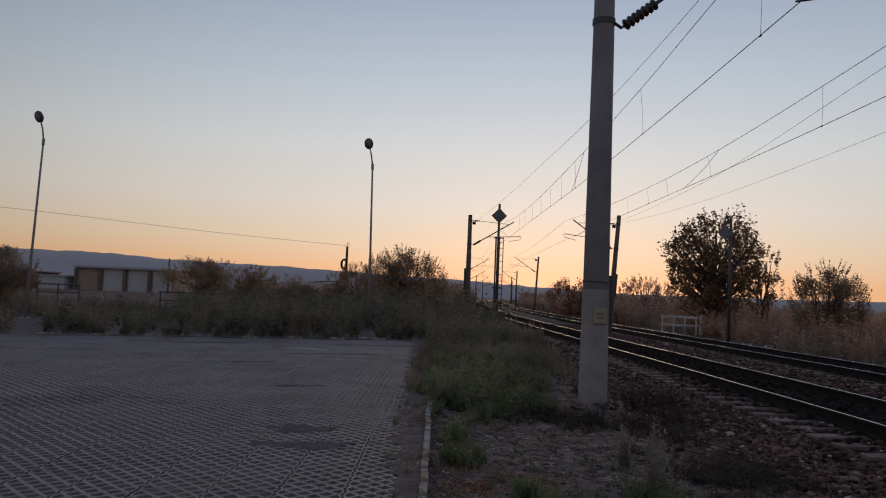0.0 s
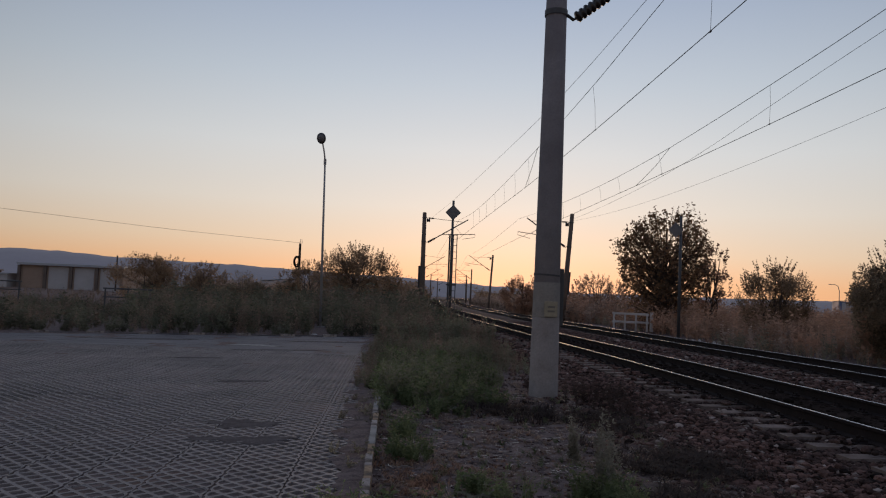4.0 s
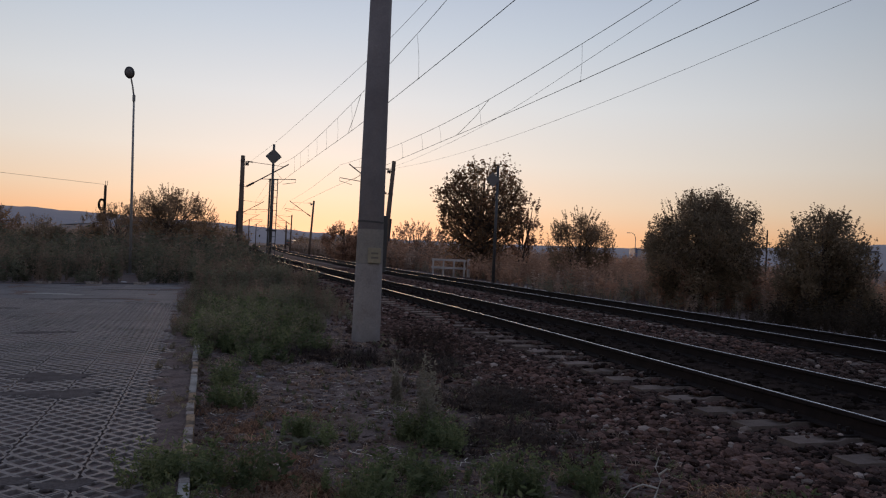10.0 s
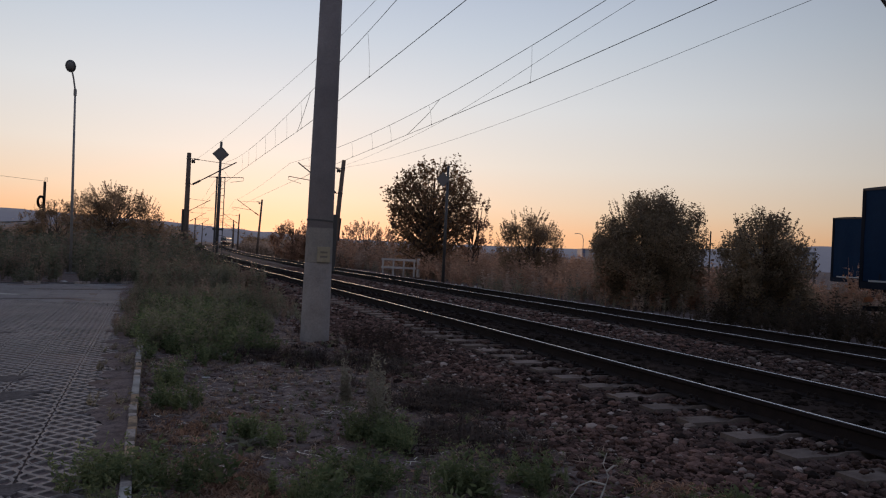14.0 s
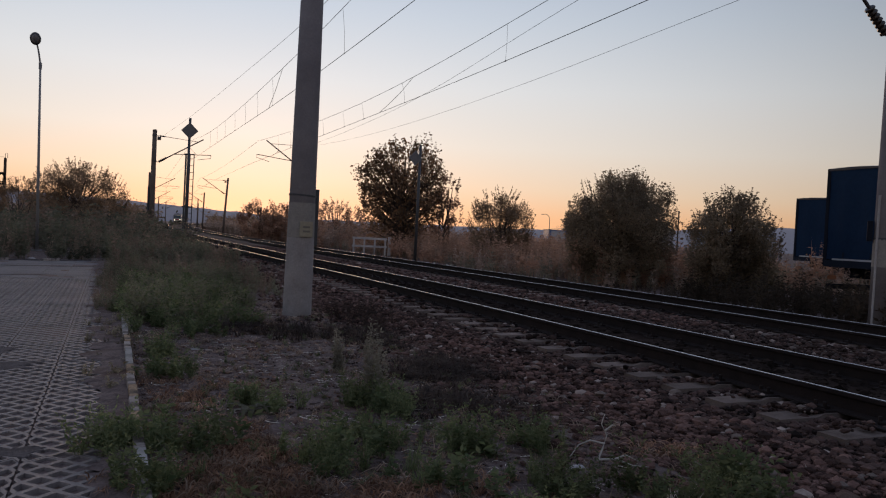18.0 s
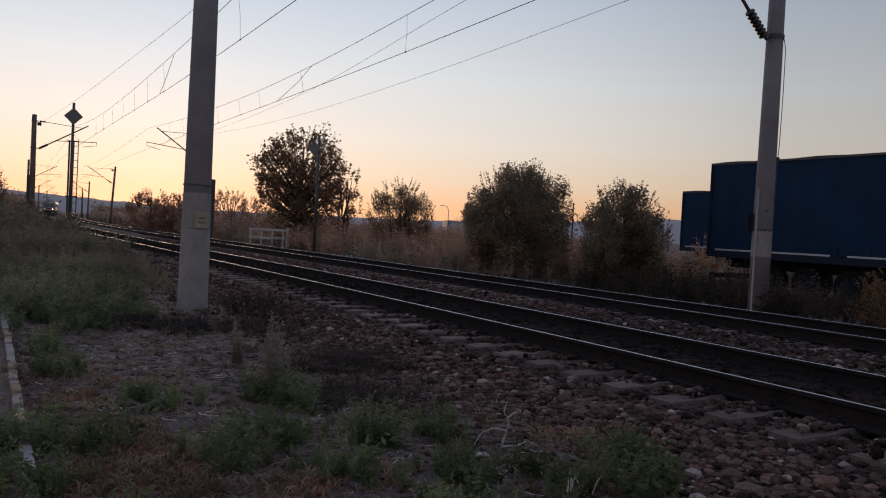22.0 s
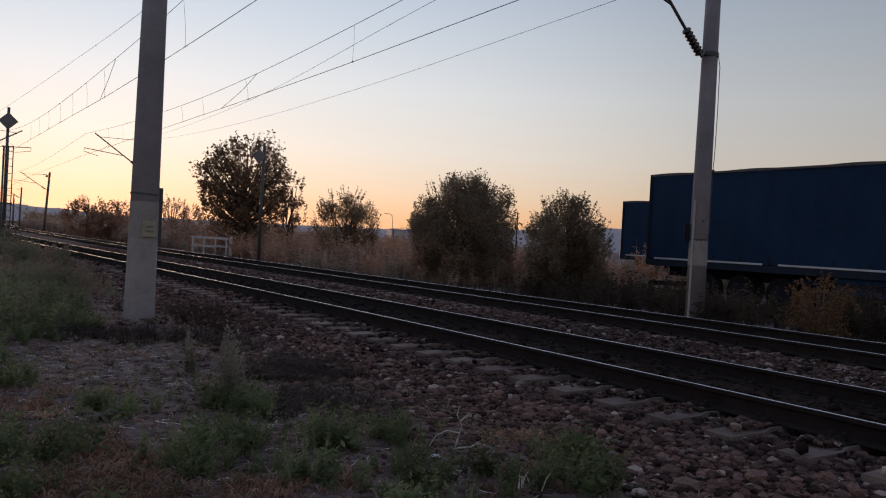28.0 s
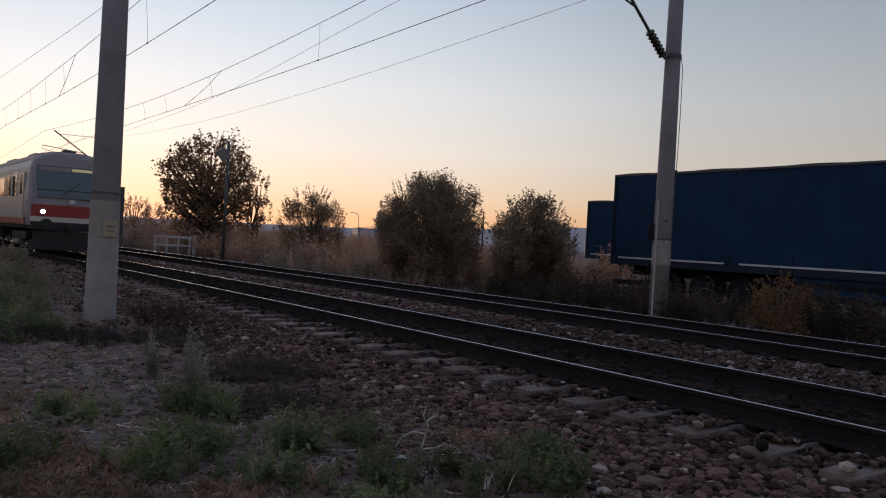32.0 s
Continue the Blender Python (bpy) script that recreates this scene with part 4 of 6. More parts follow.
street_lamp(-4.24, 34.5, 8.15, 0, "tall grey steel street lamp, unlit, behind the lot", -1.25)
street_lamp(-17.94, 31.6, 8.25, -12, "tall grey steel street lamp, unlit, leaning behind the lot", 2.3)
far_lamp = empty("street_lamp", (120, 232, 0), "far thin street lamp with a curved arm", "street lamp", "lamps round the lot")
part("post", tube([(0, 0, 0), (0, 0, 8), (-0.4, 0, 9.3), (-1.4, 0, 9.8), (-2.4, 0, 9.8)], [0.14, 0.11, 0.1, 0.09, 0.09], 6), LAMP_PAINT, far_lamp)
part("head", box(-3.1, -2.2, -0.2, 0.2, 9.65, 9.85, 0.04), LAMP_PAINT, far_lamp)

# wooden pole with a coil of cable
cp = empty("utility_pole", pose(-11.13, 69.5, 0), "dark wooden pole carrying a hanging coil of cable", "utility pole")
part("shaft", tube([(0, 0, 0), (0, 0, 5.6)], [0.14, 0.1], 8), WOOD_POLE, cp)
part("hook", tube([(0, 0, 5.5), (0, -0.05, 5.95), (0.15, -0.05, 5.95), (0.15, 0, 5.6)], 0.02, 5), STEEL, cp)
for r, zz in ((0.42, 4.0), (0.36, 3.98), (0.3, 4.05), (0.25, 3.05)):
    part("cable_coil", tube([(-0.2 + 0.6 * r * math.cos(k * math.pi / 12), -0.14, zz + r * math.sin(k * math.pi / 12) * 1.1) for k in range(25)], 0.06, 6), RUBBER, cp, "black coiled cable")
wire("utility_wire", [(-60, 50, 7.25), (-32.7, 52, 6.4), (-20, 62, 5.85), (-11.13, 69.4, 5.65)], "thin sagging utility wire", 0.012, 8)

# white parapet railing by the culvert
rail_ = empty("culvert_railing", pose(10.45, 43.2, 0.1, 0, 0, -14), "white-painted concrete culvert railing with open panels", "railing")
for k in range(4):
    part("post", box(k * 0.58 - 0.05, k * 0.58 + 0.05, -0.06, 0.06, 0, 0.98, 0.012), WHITE_RAIL, rail_)
for z in (0.92, 0.48):
    part("bar", box(-0.1, 1.84, -0.05, 0.05, z - 0.06, z + 0.06, 0.012), WHITE_RAIL, rail_)
part("end_post", box(1.9, 2.06, -0.1, 0.5, 0, 1.04, 0.015), WHITE_RAIL, rail_)
part("side_bar", box(-0.1, 0.0, -0.05, 0.9, 0.86, 0.98, 0.012), WHITE_RAIL, rail_)
for k, (x, y) in enumerate(((11.6, 33.6), (11.75, 33.2), (12.15, 32.6), (12.3, 32.5), (12.5, 32.9))):
    b = part("marker_stone", tube([(0, 0, -0.05), (0, 0, 0.06), (0.01, 0, 0.09 + 0.03 * (k % 2))], [0.07, 0.06, 0.035], 8), WHITE_RAIL, at=(x, y, 0.08))
    tagged(b, "small whitewashed marker stone beside the track", "stone", "marker stones")

# low pipe barrier in the scrub behind the lot
gate = empty("pipe_barrier", pose(-14.9, 37.6, 0, 0, 0, 12), "dark rusted pipe barrier half hidden in scrub", "barrier")
part("top_pipe", tube([(0, 0, 1.25), (2.2, 0, 1.25)], 0.04, 6), STEEL, gate)
part("pipe", tube([(0, 0, 0.85), (2.2, 0, 0.85)], 0.03, 6), STEEL, gate)
for x in (0.1, 1.1, 2.1):
    part("post", tube([(x, 0, 0), (x, 0, 1.28)], 0.04, 6), STEEL, gate)
copy_thing(gate, pose(-21.5, 38.5, 0.15, 0, 0, 8))

# ---------------------------------------------------------------- plants
def leaf_cloud(centres, radii, count, size, flat=0.75, r=None):
    """Leaves in clumps: small bent four-cornered leaves round clump centres."""
    r = r or rng
    k = r.integers(0, len(centres), count)
    d = r.normal(0, 1, (count, 3))
    d /= np.linalg.norm(d, axis=1)[:, None]
    p = np.asarray(centres)[k] + d * (np.asarray(radii)[k] * r.random(count) ** 0.45)[:, None]
    u = r.normal(0, 1, (count, 3))
    u[:, 2] *= flat
    u /= np.linalg.norm(u, axis=1)[:, None]
    w = np.cross(u, r.normal(0, 1, (count, 3)))
    w /= np.linalg.norm(w, axis=1)[:, None]
    s = size * np.exp(r.normal(0, 0.3, count))[:, None]
    nrm = np.cross(u, w) * s * 0.15
    v = np.stack([p - u * s * 0.5, p + w * s * 0.28 + nrm, p + u * s * 0.5, p - w * s * 0.28 + nrm], 1).reshape(-1, 3)
    i = np.arange(count)[:, None] * 4
    return v, (i + np.array([[0, 1, 2, 3]])).tolist()


def plant(name, x, y, h, w, leaves, size, material, label, category, seed, trunk_h=0.3, clumps=40, clump_r=0.4, low=0.1, shape=1.0, sprigs=0, z=0.0, stems=1, dome=False, lobes=()):
    """A tree or shrub: tapered trunk or several stems, limbs to every clump, leaves in clumps with gaps, twigs that stick out."""
    r = np.random.default_rng(seed)
    t = empty(name, (x, y, z), label, category)
    cs = []
    while len(cs) < clumps:
        q = r.uniform(-1, 1, 3)
        if q[0] ** 2 + q[1] ** 2 + q[2] ** 2 < 1 and (q[0] ** 2 + q[1] ** 2 + q[2] ** 2) > 0.12:
            zz = low * h + (h - low * h - clump_r * 0.5) * (q[2] * 0.5 + 0.5)
            f_ = 1 - max(0, q[2]) * (1 - shape)
            if dome and q[2] < 0.1:      # as wide at the foot as in the middle
                f_ = 0.92 / math.sqrt(max(0.25, 1 - q[2] ** 2))
            cs.append((q[0] * (w / 2 - clump_r * 0.5) * f_, q[1] * (w / 2 - clump_r * 0.5) * f_, zz))
    for a, b, c in lobes:
        for _ in range(5):
            cs.append((a * w / 2 + r.normal(0, 0.3), b * w / 2 + r.normal(0, 0.4), c * h + r.normal(0, 0.22)))
    clumps = len(cs)
    cs = np.array(cs)
    rad = clump_r * r.uniform(0.6, 1.25, clumps)
    for s in range(stems):
        ox, oy = (0, 0) if stems == 1 else np.clip(r.normal(0, 0.1, 2), -0.13, 0.13) * w * 0.5
        part("stem" if stems > 1 else "trunk", tube([(ox, oy, -0.1), (ox * 1.3 + 0.04 * h * r.normal(), oy * 1.3, h * trunk_h), (ox * 2.2, oy * 2.2, h * 0.62), (ox * 3, oy * 3, h * 0.85)], [0.022 * h / stems**0.5, 0.017 * h / stems**0.5, 0.008 * h, 0.003 * h], 7), BARK, t, smooth=True)
    limbs = []
    for c, q in zip(cs, rad):
        b = Vector((0, 0, max(h * trunk_h * 0.6, c[2] * 0.55)))
        mid = b.lerp(Vector(c), 0.55) + Vector((0, 0, -0.06 * h * 0.3))
        limbs.append(tube([b, mid, c], [0.005 * h, 0.0045 * h, 0.002 * h], 5, False))
        for _ in range(2):
            e = Vector(c) + Vector(np.clip(r.normal(0, 0.6, 3), -0.9, 0.9)) * q
            limbs.append(tube([c, e], [0.002 * h, 0.0008 * h], 4, False))
    lv, lf = leaf_cloud(cs, rad, leaves, size, r=r)
    if sprigs:
        sp_v, sp_f, base = [lv], list(lf), len(lv)
        for _ in range(sprigs):
            a = r.uniform(0, 6.28)
            up = r.uniform(0.35, 1.0)
            f_ = math.sqrt(max(0.05, 1 - (up * 2 - 1) ** 2))
            s0 = np.array([math.cos(a) * w * 0.42 * f_, math.sin(a) * w * 0.42 * f_, low * h + (h * 0.93 - low * h) * up])
            dirn = np.array([math.cos(a) * 0.55, math.sin(a) * 0.55, 0.6 + up])
            dirn /= np.linalg.norm(dirn)
            ln = r.uniform(0.1, 0.24) * h * 0.6
            limbs.append(tube([tuple(s0), tuple(s0 + dirn * ln)], [0.0018 * h, 0.0008 * h], 4, False))
            pts = s0 + dirn * (ln * np.linspace(0.1, 1, 9))[:, None]
            v_, f2 = leaf_cloud(pts, np.full(9, size * 0.7), 16, size * 0.9, r=r)
            sp_v.append(v_)
            sp_f += [tuple(i + base for i in q2) for q2 in f2]
            base += len(v_)
        lv, lf = np.concatenate(sp_v), sp_f
    tagged(part("branching", merge(*limbs), BARK, t), "fine dark limbs and twigs", kind="stuff")
    part("crown", (lv, lf), material, t)
    return t


plant("sapling", 17.0, 47.0, 5.2, 2.5, 1100, 0.16, LEAF_RUST, "thin sapling with a few rust leaves beside the tree", "tree", 31, 0.3, 26, 0.42, 0.12, 0.85, 40, stems=3)
plant("tree", 14.2, 46.5, 7.0, 5.7, 8800, 0.165, LEAF_TREE, "broad half-bare tree with dark leaves and gaps of sky", "tree", 11, 0.2, 260, 0.6, 0.03, 1.3, 200, dome=True, lobes=((-0.95, 0.1, 0.72), (0.55, 0.1, 0.93)))
plant("bush", 15.75, 35.2, 3.8, 3.6, 21000, 0.07, LEAF_AUTUMN, "rounded shrub of thin upright twigs, browning", "bush", 12, 0.15, 80, 0.48, 0.0, 0.8, 150, stems=5, dome=True)
plant("bush", 15.1, 23.6, 3.85, 4.25, 64000, 0.068, LEAF_DARK, "dense rounded brown-green bush by the track", "bush", 13, 0.15, 170, 0.5, 0.0, 0.72, 190, stems=4, dome=True, lobes=((0.3, 0.1, 0.9), (0.55, 0.0, 0.7)))
plant("bush", 16.05, 19.0, 3.15, 3.0, 40000, 0.066, LEAF_DARK, "dense rounded brown-green bush with a ragged top", "bush", 14, 0.15, 120, 0.42, 0.0, 0.78, 170, stems=4, dome=True)
plant("bush", 12.3, 7.9, 1.25, 1.35, 2300, 0.05, LEAF_ORANGE, "low shrub with orange autumn leaves before the trailer", "bush", 15, 0.15, 30, 0.2, 0.05, 0.8, 40, stems=4)
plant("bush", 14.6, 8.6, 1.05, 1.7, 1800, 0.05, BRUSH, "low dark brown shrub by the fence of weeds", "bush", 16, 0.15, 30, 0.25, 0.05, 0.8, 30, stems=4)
plant("bush", 11.7, 76, 3.5, 4.6, 7000, 0.12, LEAF_RUST, "rust-red shrub beyond the second track", "bush", 32, 0.15, 40, 0.5, 0.05, 0.8, 60, stems=4)
plant("bush", 9.2, 75, 3.75, 4.8, 9000, 0.12, LEAF_RUST, "rust-red shrub beyond the second track", "bush", 17, 0.15, 40, 0.5, 0.05, 0.8, 60, stems=4)
plant("bush", 14.4, 66, 3.9, 5.6, 3800, 0.11, LEAF_RUST, "thin bare twigs with a few rust leaves", "bush", 18, 0.15, 40, 0.5, 0.05, 0.9, 130, stems=7)
plant("bush", -4.9, 58, 5.1, 7.0, 26000, 0.09, LEAF_AUTUMN, "wide browning bush in the scrub behind the lot", "bush", 19, 0.15, 110, 0.6, 0.0, 0.7, 170, stems=5, dome=True)
plant("bush", -2.9, 62, 3.2, 3.8, 7500, 0.09, LEAF_AUTUMN, "low browning bush trailing off", "bush", 20, 0.15, 40, 0.5, 0.05, 0.8, 60, stems=5)
plant("bush", -18.6, 55, 3.6, 6.8, 18000, 0.09, LEAF_AUTUMN, "bushy browning shrub before the shed", "bush", 21, 0.15, 45, 0.6, 0.05, 0.8, 90, stems=5)
plant("bush", -15.6, 57, 3.2, 3.4, 3500, 0.12, LEAF_AUTUMN, "browning shrub in the scrub", "bush", 22, 0.15, 40, 0.5, 0.05, 0.8, 70, stems=5)
plant("bush", -24.3, 40.5, 3.3, 3.7, 12000, 0.08, LEAF_DARK, "dull green bush at the lot's far corner", "bush", 23, 0.15, 80, 0.5, 0.0, 0.8, 90, stems=5, dome=True)
plant("bush", -11.8, 52, 2.6, 3.6, 9000, 0.08, LEAF_DARK, "dark rounded bush in the scrub", "bush", 24, 0.15, 40, 0.5, 0.03, 0.8, 40, stems=5)
plant("bush", -9.2, 64, 4.0, 6.0, 12000, 0.09, LEAF_AUTUMN, "browning twiggy shrub round a pole", "bush", 25, 0.15, 40, 0.5, 0.05, 0.8, 80, stems=5)


def weed_shape(seed, leaves, leaf, spread=0.22, stalks=5):
    """A weed 1 m high: stalks with leaves all along them."""
    r = np.random.default_rng(seed)
    vs, fs = [], []
    for _ in range(stalks):
        a, s = r.uniform(0, 6.28), spread * r.uniform(0.3, 1)
        top = np.array([math.cos(a) * s, math.sin(a) * s, r.uniform(0.65, 1)])
        b = np.array([math.cos(a) * s * 0.2, math.sin(a) * s * 0.2, 0])
        o = len(vs)
        q = np.array([-math.sin(a), math.cos(a), 0]) * 0.006
        vs += [tuple(b - q), tuple(b + q), tuple(top)]
        fs.append((o, o + 1, o + 2))
        for k in range(leaves):
            t = r.uniform(0.15, 1)
            p = b + (top - b) * t
            d = r.normal(0, 1, 3) * np.array([1, 1, 0.5]) + np.array([0, 0, 0.5])
            d /= np.linalg.norm(d)
            w = np.cross(d, r.normal(0, 1, 3))
            w /= np.linalg.norm(w)
            s2 = leaf * r.uniform(0.6, 1.3) * (1.2 - 0.6 * t)
            o = len(vs)
            vs += [tuple(p), tuple(p + d * s2 * 0.5 + w * s2 * 0.22), tuple(p + d * s2), tuple(p + d * s2 * 0.5 - w * s2 * 0.22)]
            fs.append((o, o + 1, o + 2, o + 3))
    return vs, fs


def tuft_shape(seed, blades=14, spread=0.3, width=0.012):
    """A tuft of bent grass blades 1 m high."""
    r = np.random.default_rng(seed)
    vs, fs = [], []
    for _ in range(blades):
        a, l_, h = r.uniform(0, 6.28), r.uniform(0.2, 1) * spread, r.uniform(0.5, 1)
        b = r.normal(0, 0.06, 2)
        ca, sa = math.cos(a), math.sin(a)
        o = len(vs)
        for t, wd in ((0, 1), (0.55, 0.8)):
            px, py = b[0] + ca * l_ * t * t, b[1] + sa * l_ * t * t
            vs += [(px - sa * width * wd, py + ca * width * wd, h * t), (px + sa * width * wd, py - ca * width * wd, h * t)]
        vs.append((b[0] + ca * l_, b[1] + sa * l_, h * (0.95 - 0.3 * l_)))
        fs += [(o, o + 1, o + 3, o + 2), (o + 2, o + 3, o + 4)]
    return vs, fs


def curl_shape(seed, blades=11):
    """A tuft of limp blades that rise and curl over to the ground."""
    r = np.random.default_rng(seed)
    vs, fs = [], []
    for _ in range(blades):
        a, ln, top = r.uniform(0, 6.28), r.uniform(0.6, 1.5), r.uniform(0.2, 0.65)
        ca, sa, twist = math.cos(a), math.sin(a), r.uniform(-0.8, 0.8)
        bx, by = r.normal(0, 0.2, 2)
        o = len(vs)
        for k in range(5):
            t = k / 4
            px = bx + ca * ln * t - sa * twist * t * t * 0.5
            py = by + sa * ln * t + ca * twist * t * t * 0.5
            z = top * 4 * t * (1 - t) * (1.15 - 0.5 * t) + 0.03
            w = 0.045 * (1 - 0.75 * t)
            vs += [(px - sa * w, py + ca * w, z), (px + sa * w, py - ca * w, z + 0.02)]
        fs += [(o + 2 * k, o + 2 * k + 1, o + 2 * k + 3, o + 2 * k + 2) for k in range(4)]
    return vs, fs


def field(name, shapes, places, h0, h1, material, label, wide=1.0):
    """Plants of a few shapes scattered over places (x, y), as one piece of stuff."""
    p = np.asarray(places, float)
    allv, allf, base = [], [], 0
    for k, (bv, bf) in enumerate(shapes):
        q = p[k::len(shapes)]
        if not len(q):
            continue
        h = rng.uniform(h0, h1, len(q))
        if h1 > 0.6:
            h *= 0.9 + 0.28 * np.sin(q[:, 0] * 0.9 + 2 * np.sin(q[:, 1] * 0.35)) * np.cos(q[:, 1] * 0.7 + k) + 0.18 * np.sin(q[:, 0] * 2.3 + q[:, 1] * 1.7)
        v_, f_ = scatter(bv, bf, np.c_[q, ground_z(q[:, 0], q[:, 1]) - np.minimum(0.02, 0.05 * h)], rng.uniform(0, 6.28, len(q)), np.c_[h * wide, h * wide, h], rng.normal(0, 0.12, (len(q), 2)))
        allv.append(v_)
        allf += [tuple(i + base for i in f2) for f2 in f_]
        base += len(v_)
    ob = part(name, (np.concatenate(allv), allf), material)
    return tagged(ob, label, "undergrowth", kind="stuff")


WEEDS = [weed_shape(s, 11, 0.16) for s in range(3)]
STALKS = [weed_shape(s + 10, 7, 0.11, 0.18, 6) for s in range(3)]
FINE_WEEDS = [weed_shape(s + 130, 19, 0.1, 0.26, 6) for s in range(3)]
FINE_STALKS = [weed_shape(s + 110, 12, 0.075, 0.2, 6) for s in range(3)]
TUFTS = [tuft_shape(s) for s in range(4)]
LOWWEED = [weed_shape(s + 20, 16, 0.2, 0.5, 6) for s in range(3)]


def strewn(count, x0, x1, y0, y1, keep, power=1.0):
    x, y = rng.uniform(x0, x1, count), y0 + (y1 - y0) * rng.random(count) ** power
    k = keep(x, y)
    return np.c_[x[k], y[k]]


behind = strewn(9000, -45, 2.0, 20, 48, lambda x, y: ~((np.abs(x + 0.123 * y) < 0.22) & (y < 34.7)) & ~((np.abs(x + 0.562 * y) < 0.5) & (y < 31.8)) & (y > back_y(np.minimum(x, -1)) + 0.4) & (x < centre(y) - 3.0))
foot = strewn(1500, -26, 1.0, 14, 32, lambda x, y: (y > back_y(np.minimum(x, -1)) + 0.25) & (y < back_y(np.minimum(x, -1)) + 1.3) & (x < centre(y) - 3.0))
field("scrub", LOWWEED, foot, 0.25, 0.58, SCRUB_GREEN, "dense low green scrub along the lot's far kerb", 1.2)
open_side = behind[:, 0] < -0.36 * behind[:, 1]
field("scrub", FINE_STALKS, behind[~open_side][::2], 0.75, 1.5, SCRUB, "tall dry brown scrub behind the parking lot", 1.0)
field("scrub", WEEDS, behind[~open_side][1::2], 0.7, 1.5, SCRUB_GREEN, "tall dull green scrub behind the parking lot", 1.0)
field("scrub", STALKS, behind[open_side][::3], 0.5, 1.0, SCRUB, "low dry brown scrub behind the parking lot", 1.3)
field("scrub", WEEDS, behind[open_side][1::3], 0.45, 0.9, SCRUB_GREEN, "low dull green scrub behind the parking lot", 1.3)
far_scrub = strewn(8000, -60, 1.5, 44, 110, lambda x, y: (x < centre(y) - 3.2) & (x > -0.34 * y))
low_part = far_scrub[:, 0] < -0.14 * far_scrub[:, 1]
field("scrub", STALKS, far_scrub[~low_part][::2], 1.6, 2.6, SCRUB, "far dry scrub along the line", 1.2)
field("scrub", WEEDS, far_scrub[~low_part][1::2], 1.4, 2.3, SCRUB_GREEN, "far browning scrub along the line", 1.2)
field("scrub", STALKS, far_scrub[low_part][::2], 1.0, 1.7, SCRUB, "low dry scrub before the far sheds", 1.5)
field("scrub", WEEDS, far_scrub[low_part][1::2], 1.0, 1.8, SCRUB_GREEN, "low dull green scrub before the far sheds", 1.5)
low_scrub = strewn(2500, -75, -10, 44, 130, lambda x, y: x <= -0.34 * y)
field("scrub", STALKS, low_scrub, 0.3, 0.7, SCRUB, "low dry grass before the sheds", 1.6)
strip = strewn(2600, -1.0, 2.6, 13.0, 48, lambda x, y: (y > 13.2 + 1.3 * x + rng.normal(0, 0.6, x.shape)) & (x > kerb_x(y) - 0.4) & (x < centre(y) - 2.6) & (np.hypot(x - 2.4, y - 13) > 1.5) & ((x < 1.7) | (y > 13.6)), 1.3)
for lo, hi, a, b in ((13, 17.5, 0.15, 0.4), (17.5, 23, 0.3, 0.7), (23, 34, 0.5, 1.0), (34, 50, 0.45, 0.8)):
    some = strip[(strip[:, 1] >= lo) & (strip[:, 1] < hi)]
    field("weeds", FINE_WEEDS, some[::2], a, b * 0.9, WEED_MID, "dull green weeds between lot and track", 1.2)
    field("weeds", STALKS, some[1::2], a * 1.2, b * 1.15, SCRUB, "dry stalks between lot and track", 1.0)
green = strewn(1300, -0.5, 2.0, 9.0, 20, lambda x, y: (x > kerb_x(y) + 0.05) & (x < 2.1 - 0.02 * y) & (y > 11.0 + 1.5 * x + 0.9 * np.sin(x * 5.0) + rng.normal(0, 0.7, x.shape)) & (np.hypot(x - 2.4, y - 13) > 0.9))
field("weeds", FINE_WEEDS, green[1::2], 0.2, 0.62, WEED_MID, "grey-green weeds beside the kerb", 1.1)
field("weeds", LOWWEED, green[::2], 0.18, 0.5, WEED_GREEN, "fresh green weeds beside the kerb", 1.1)
right = strewn(9000, 12.0, 34, -4, 100, lambda x, y: (x > centre(y) + APART + 3.1) & ~((np.abs(x - 11.6) < 1.6) & (y > 36) & (y < 43.6)) & ~((x > 18) & (y < 20) & (y > 3)), 1.5)
by_lorry = right[:, 1] < 21
field("scrub", STALKS, right[~by_lorry][::2], 0.5, 1.25, SCRUB_PALE, "dry brown scrub beyond the second track", 1.2)
field("scrub", STALKS, right[~by_lorry][1::2], 0.5, 1.1, WEED_DULL, "dull scrub beyond the second track", 1.4)
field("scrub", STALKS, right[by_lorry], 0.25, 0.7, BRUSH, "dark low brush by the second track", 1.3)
red_sc = strewn(2200, 12.5, 26, 22, 60, lambda x, y: x > centre(y) + APART + 4.0)
field("scrub", STALKS, red_sc, 1.1, 1.9, LEAF_RUST, "tall reddish dry scrub", 1.2)
mid_sc = strewn(4600, 8, 34, 56, 105, lambda x, y: x > centre(y) + APART + 4.2)
field("scrub", STALKS, mid_sc[::2], 1.5, 2.4, SCRUB_PALE, "tall dry scrub beyond the second track", 1.2)
field("scrub", WEEDS, mid_sc[1::2], 1.4, 2.2, LEAF_RUST, "tall rust-brown scrub beyond the second track", 1.2)
rfar = strewn(4500, 6, 70, 95, 230, lambda x, y: x > centre(y) + APART + 4.0)
field("scrub", STALKS, rfar, 1.6, 2.6, SCRUB_PALE, "far scrub along the line", 2.0)
lfar = strewn(2500, -60, 2, 105, 230, lambda x, y: (x < centre(y) - 4.0) & (x > -0.3 * y))
field("scrub", STALKS, lfar, 2.3, 3.7, SCRUB_PALE, "far scrub along the line", 2.0)

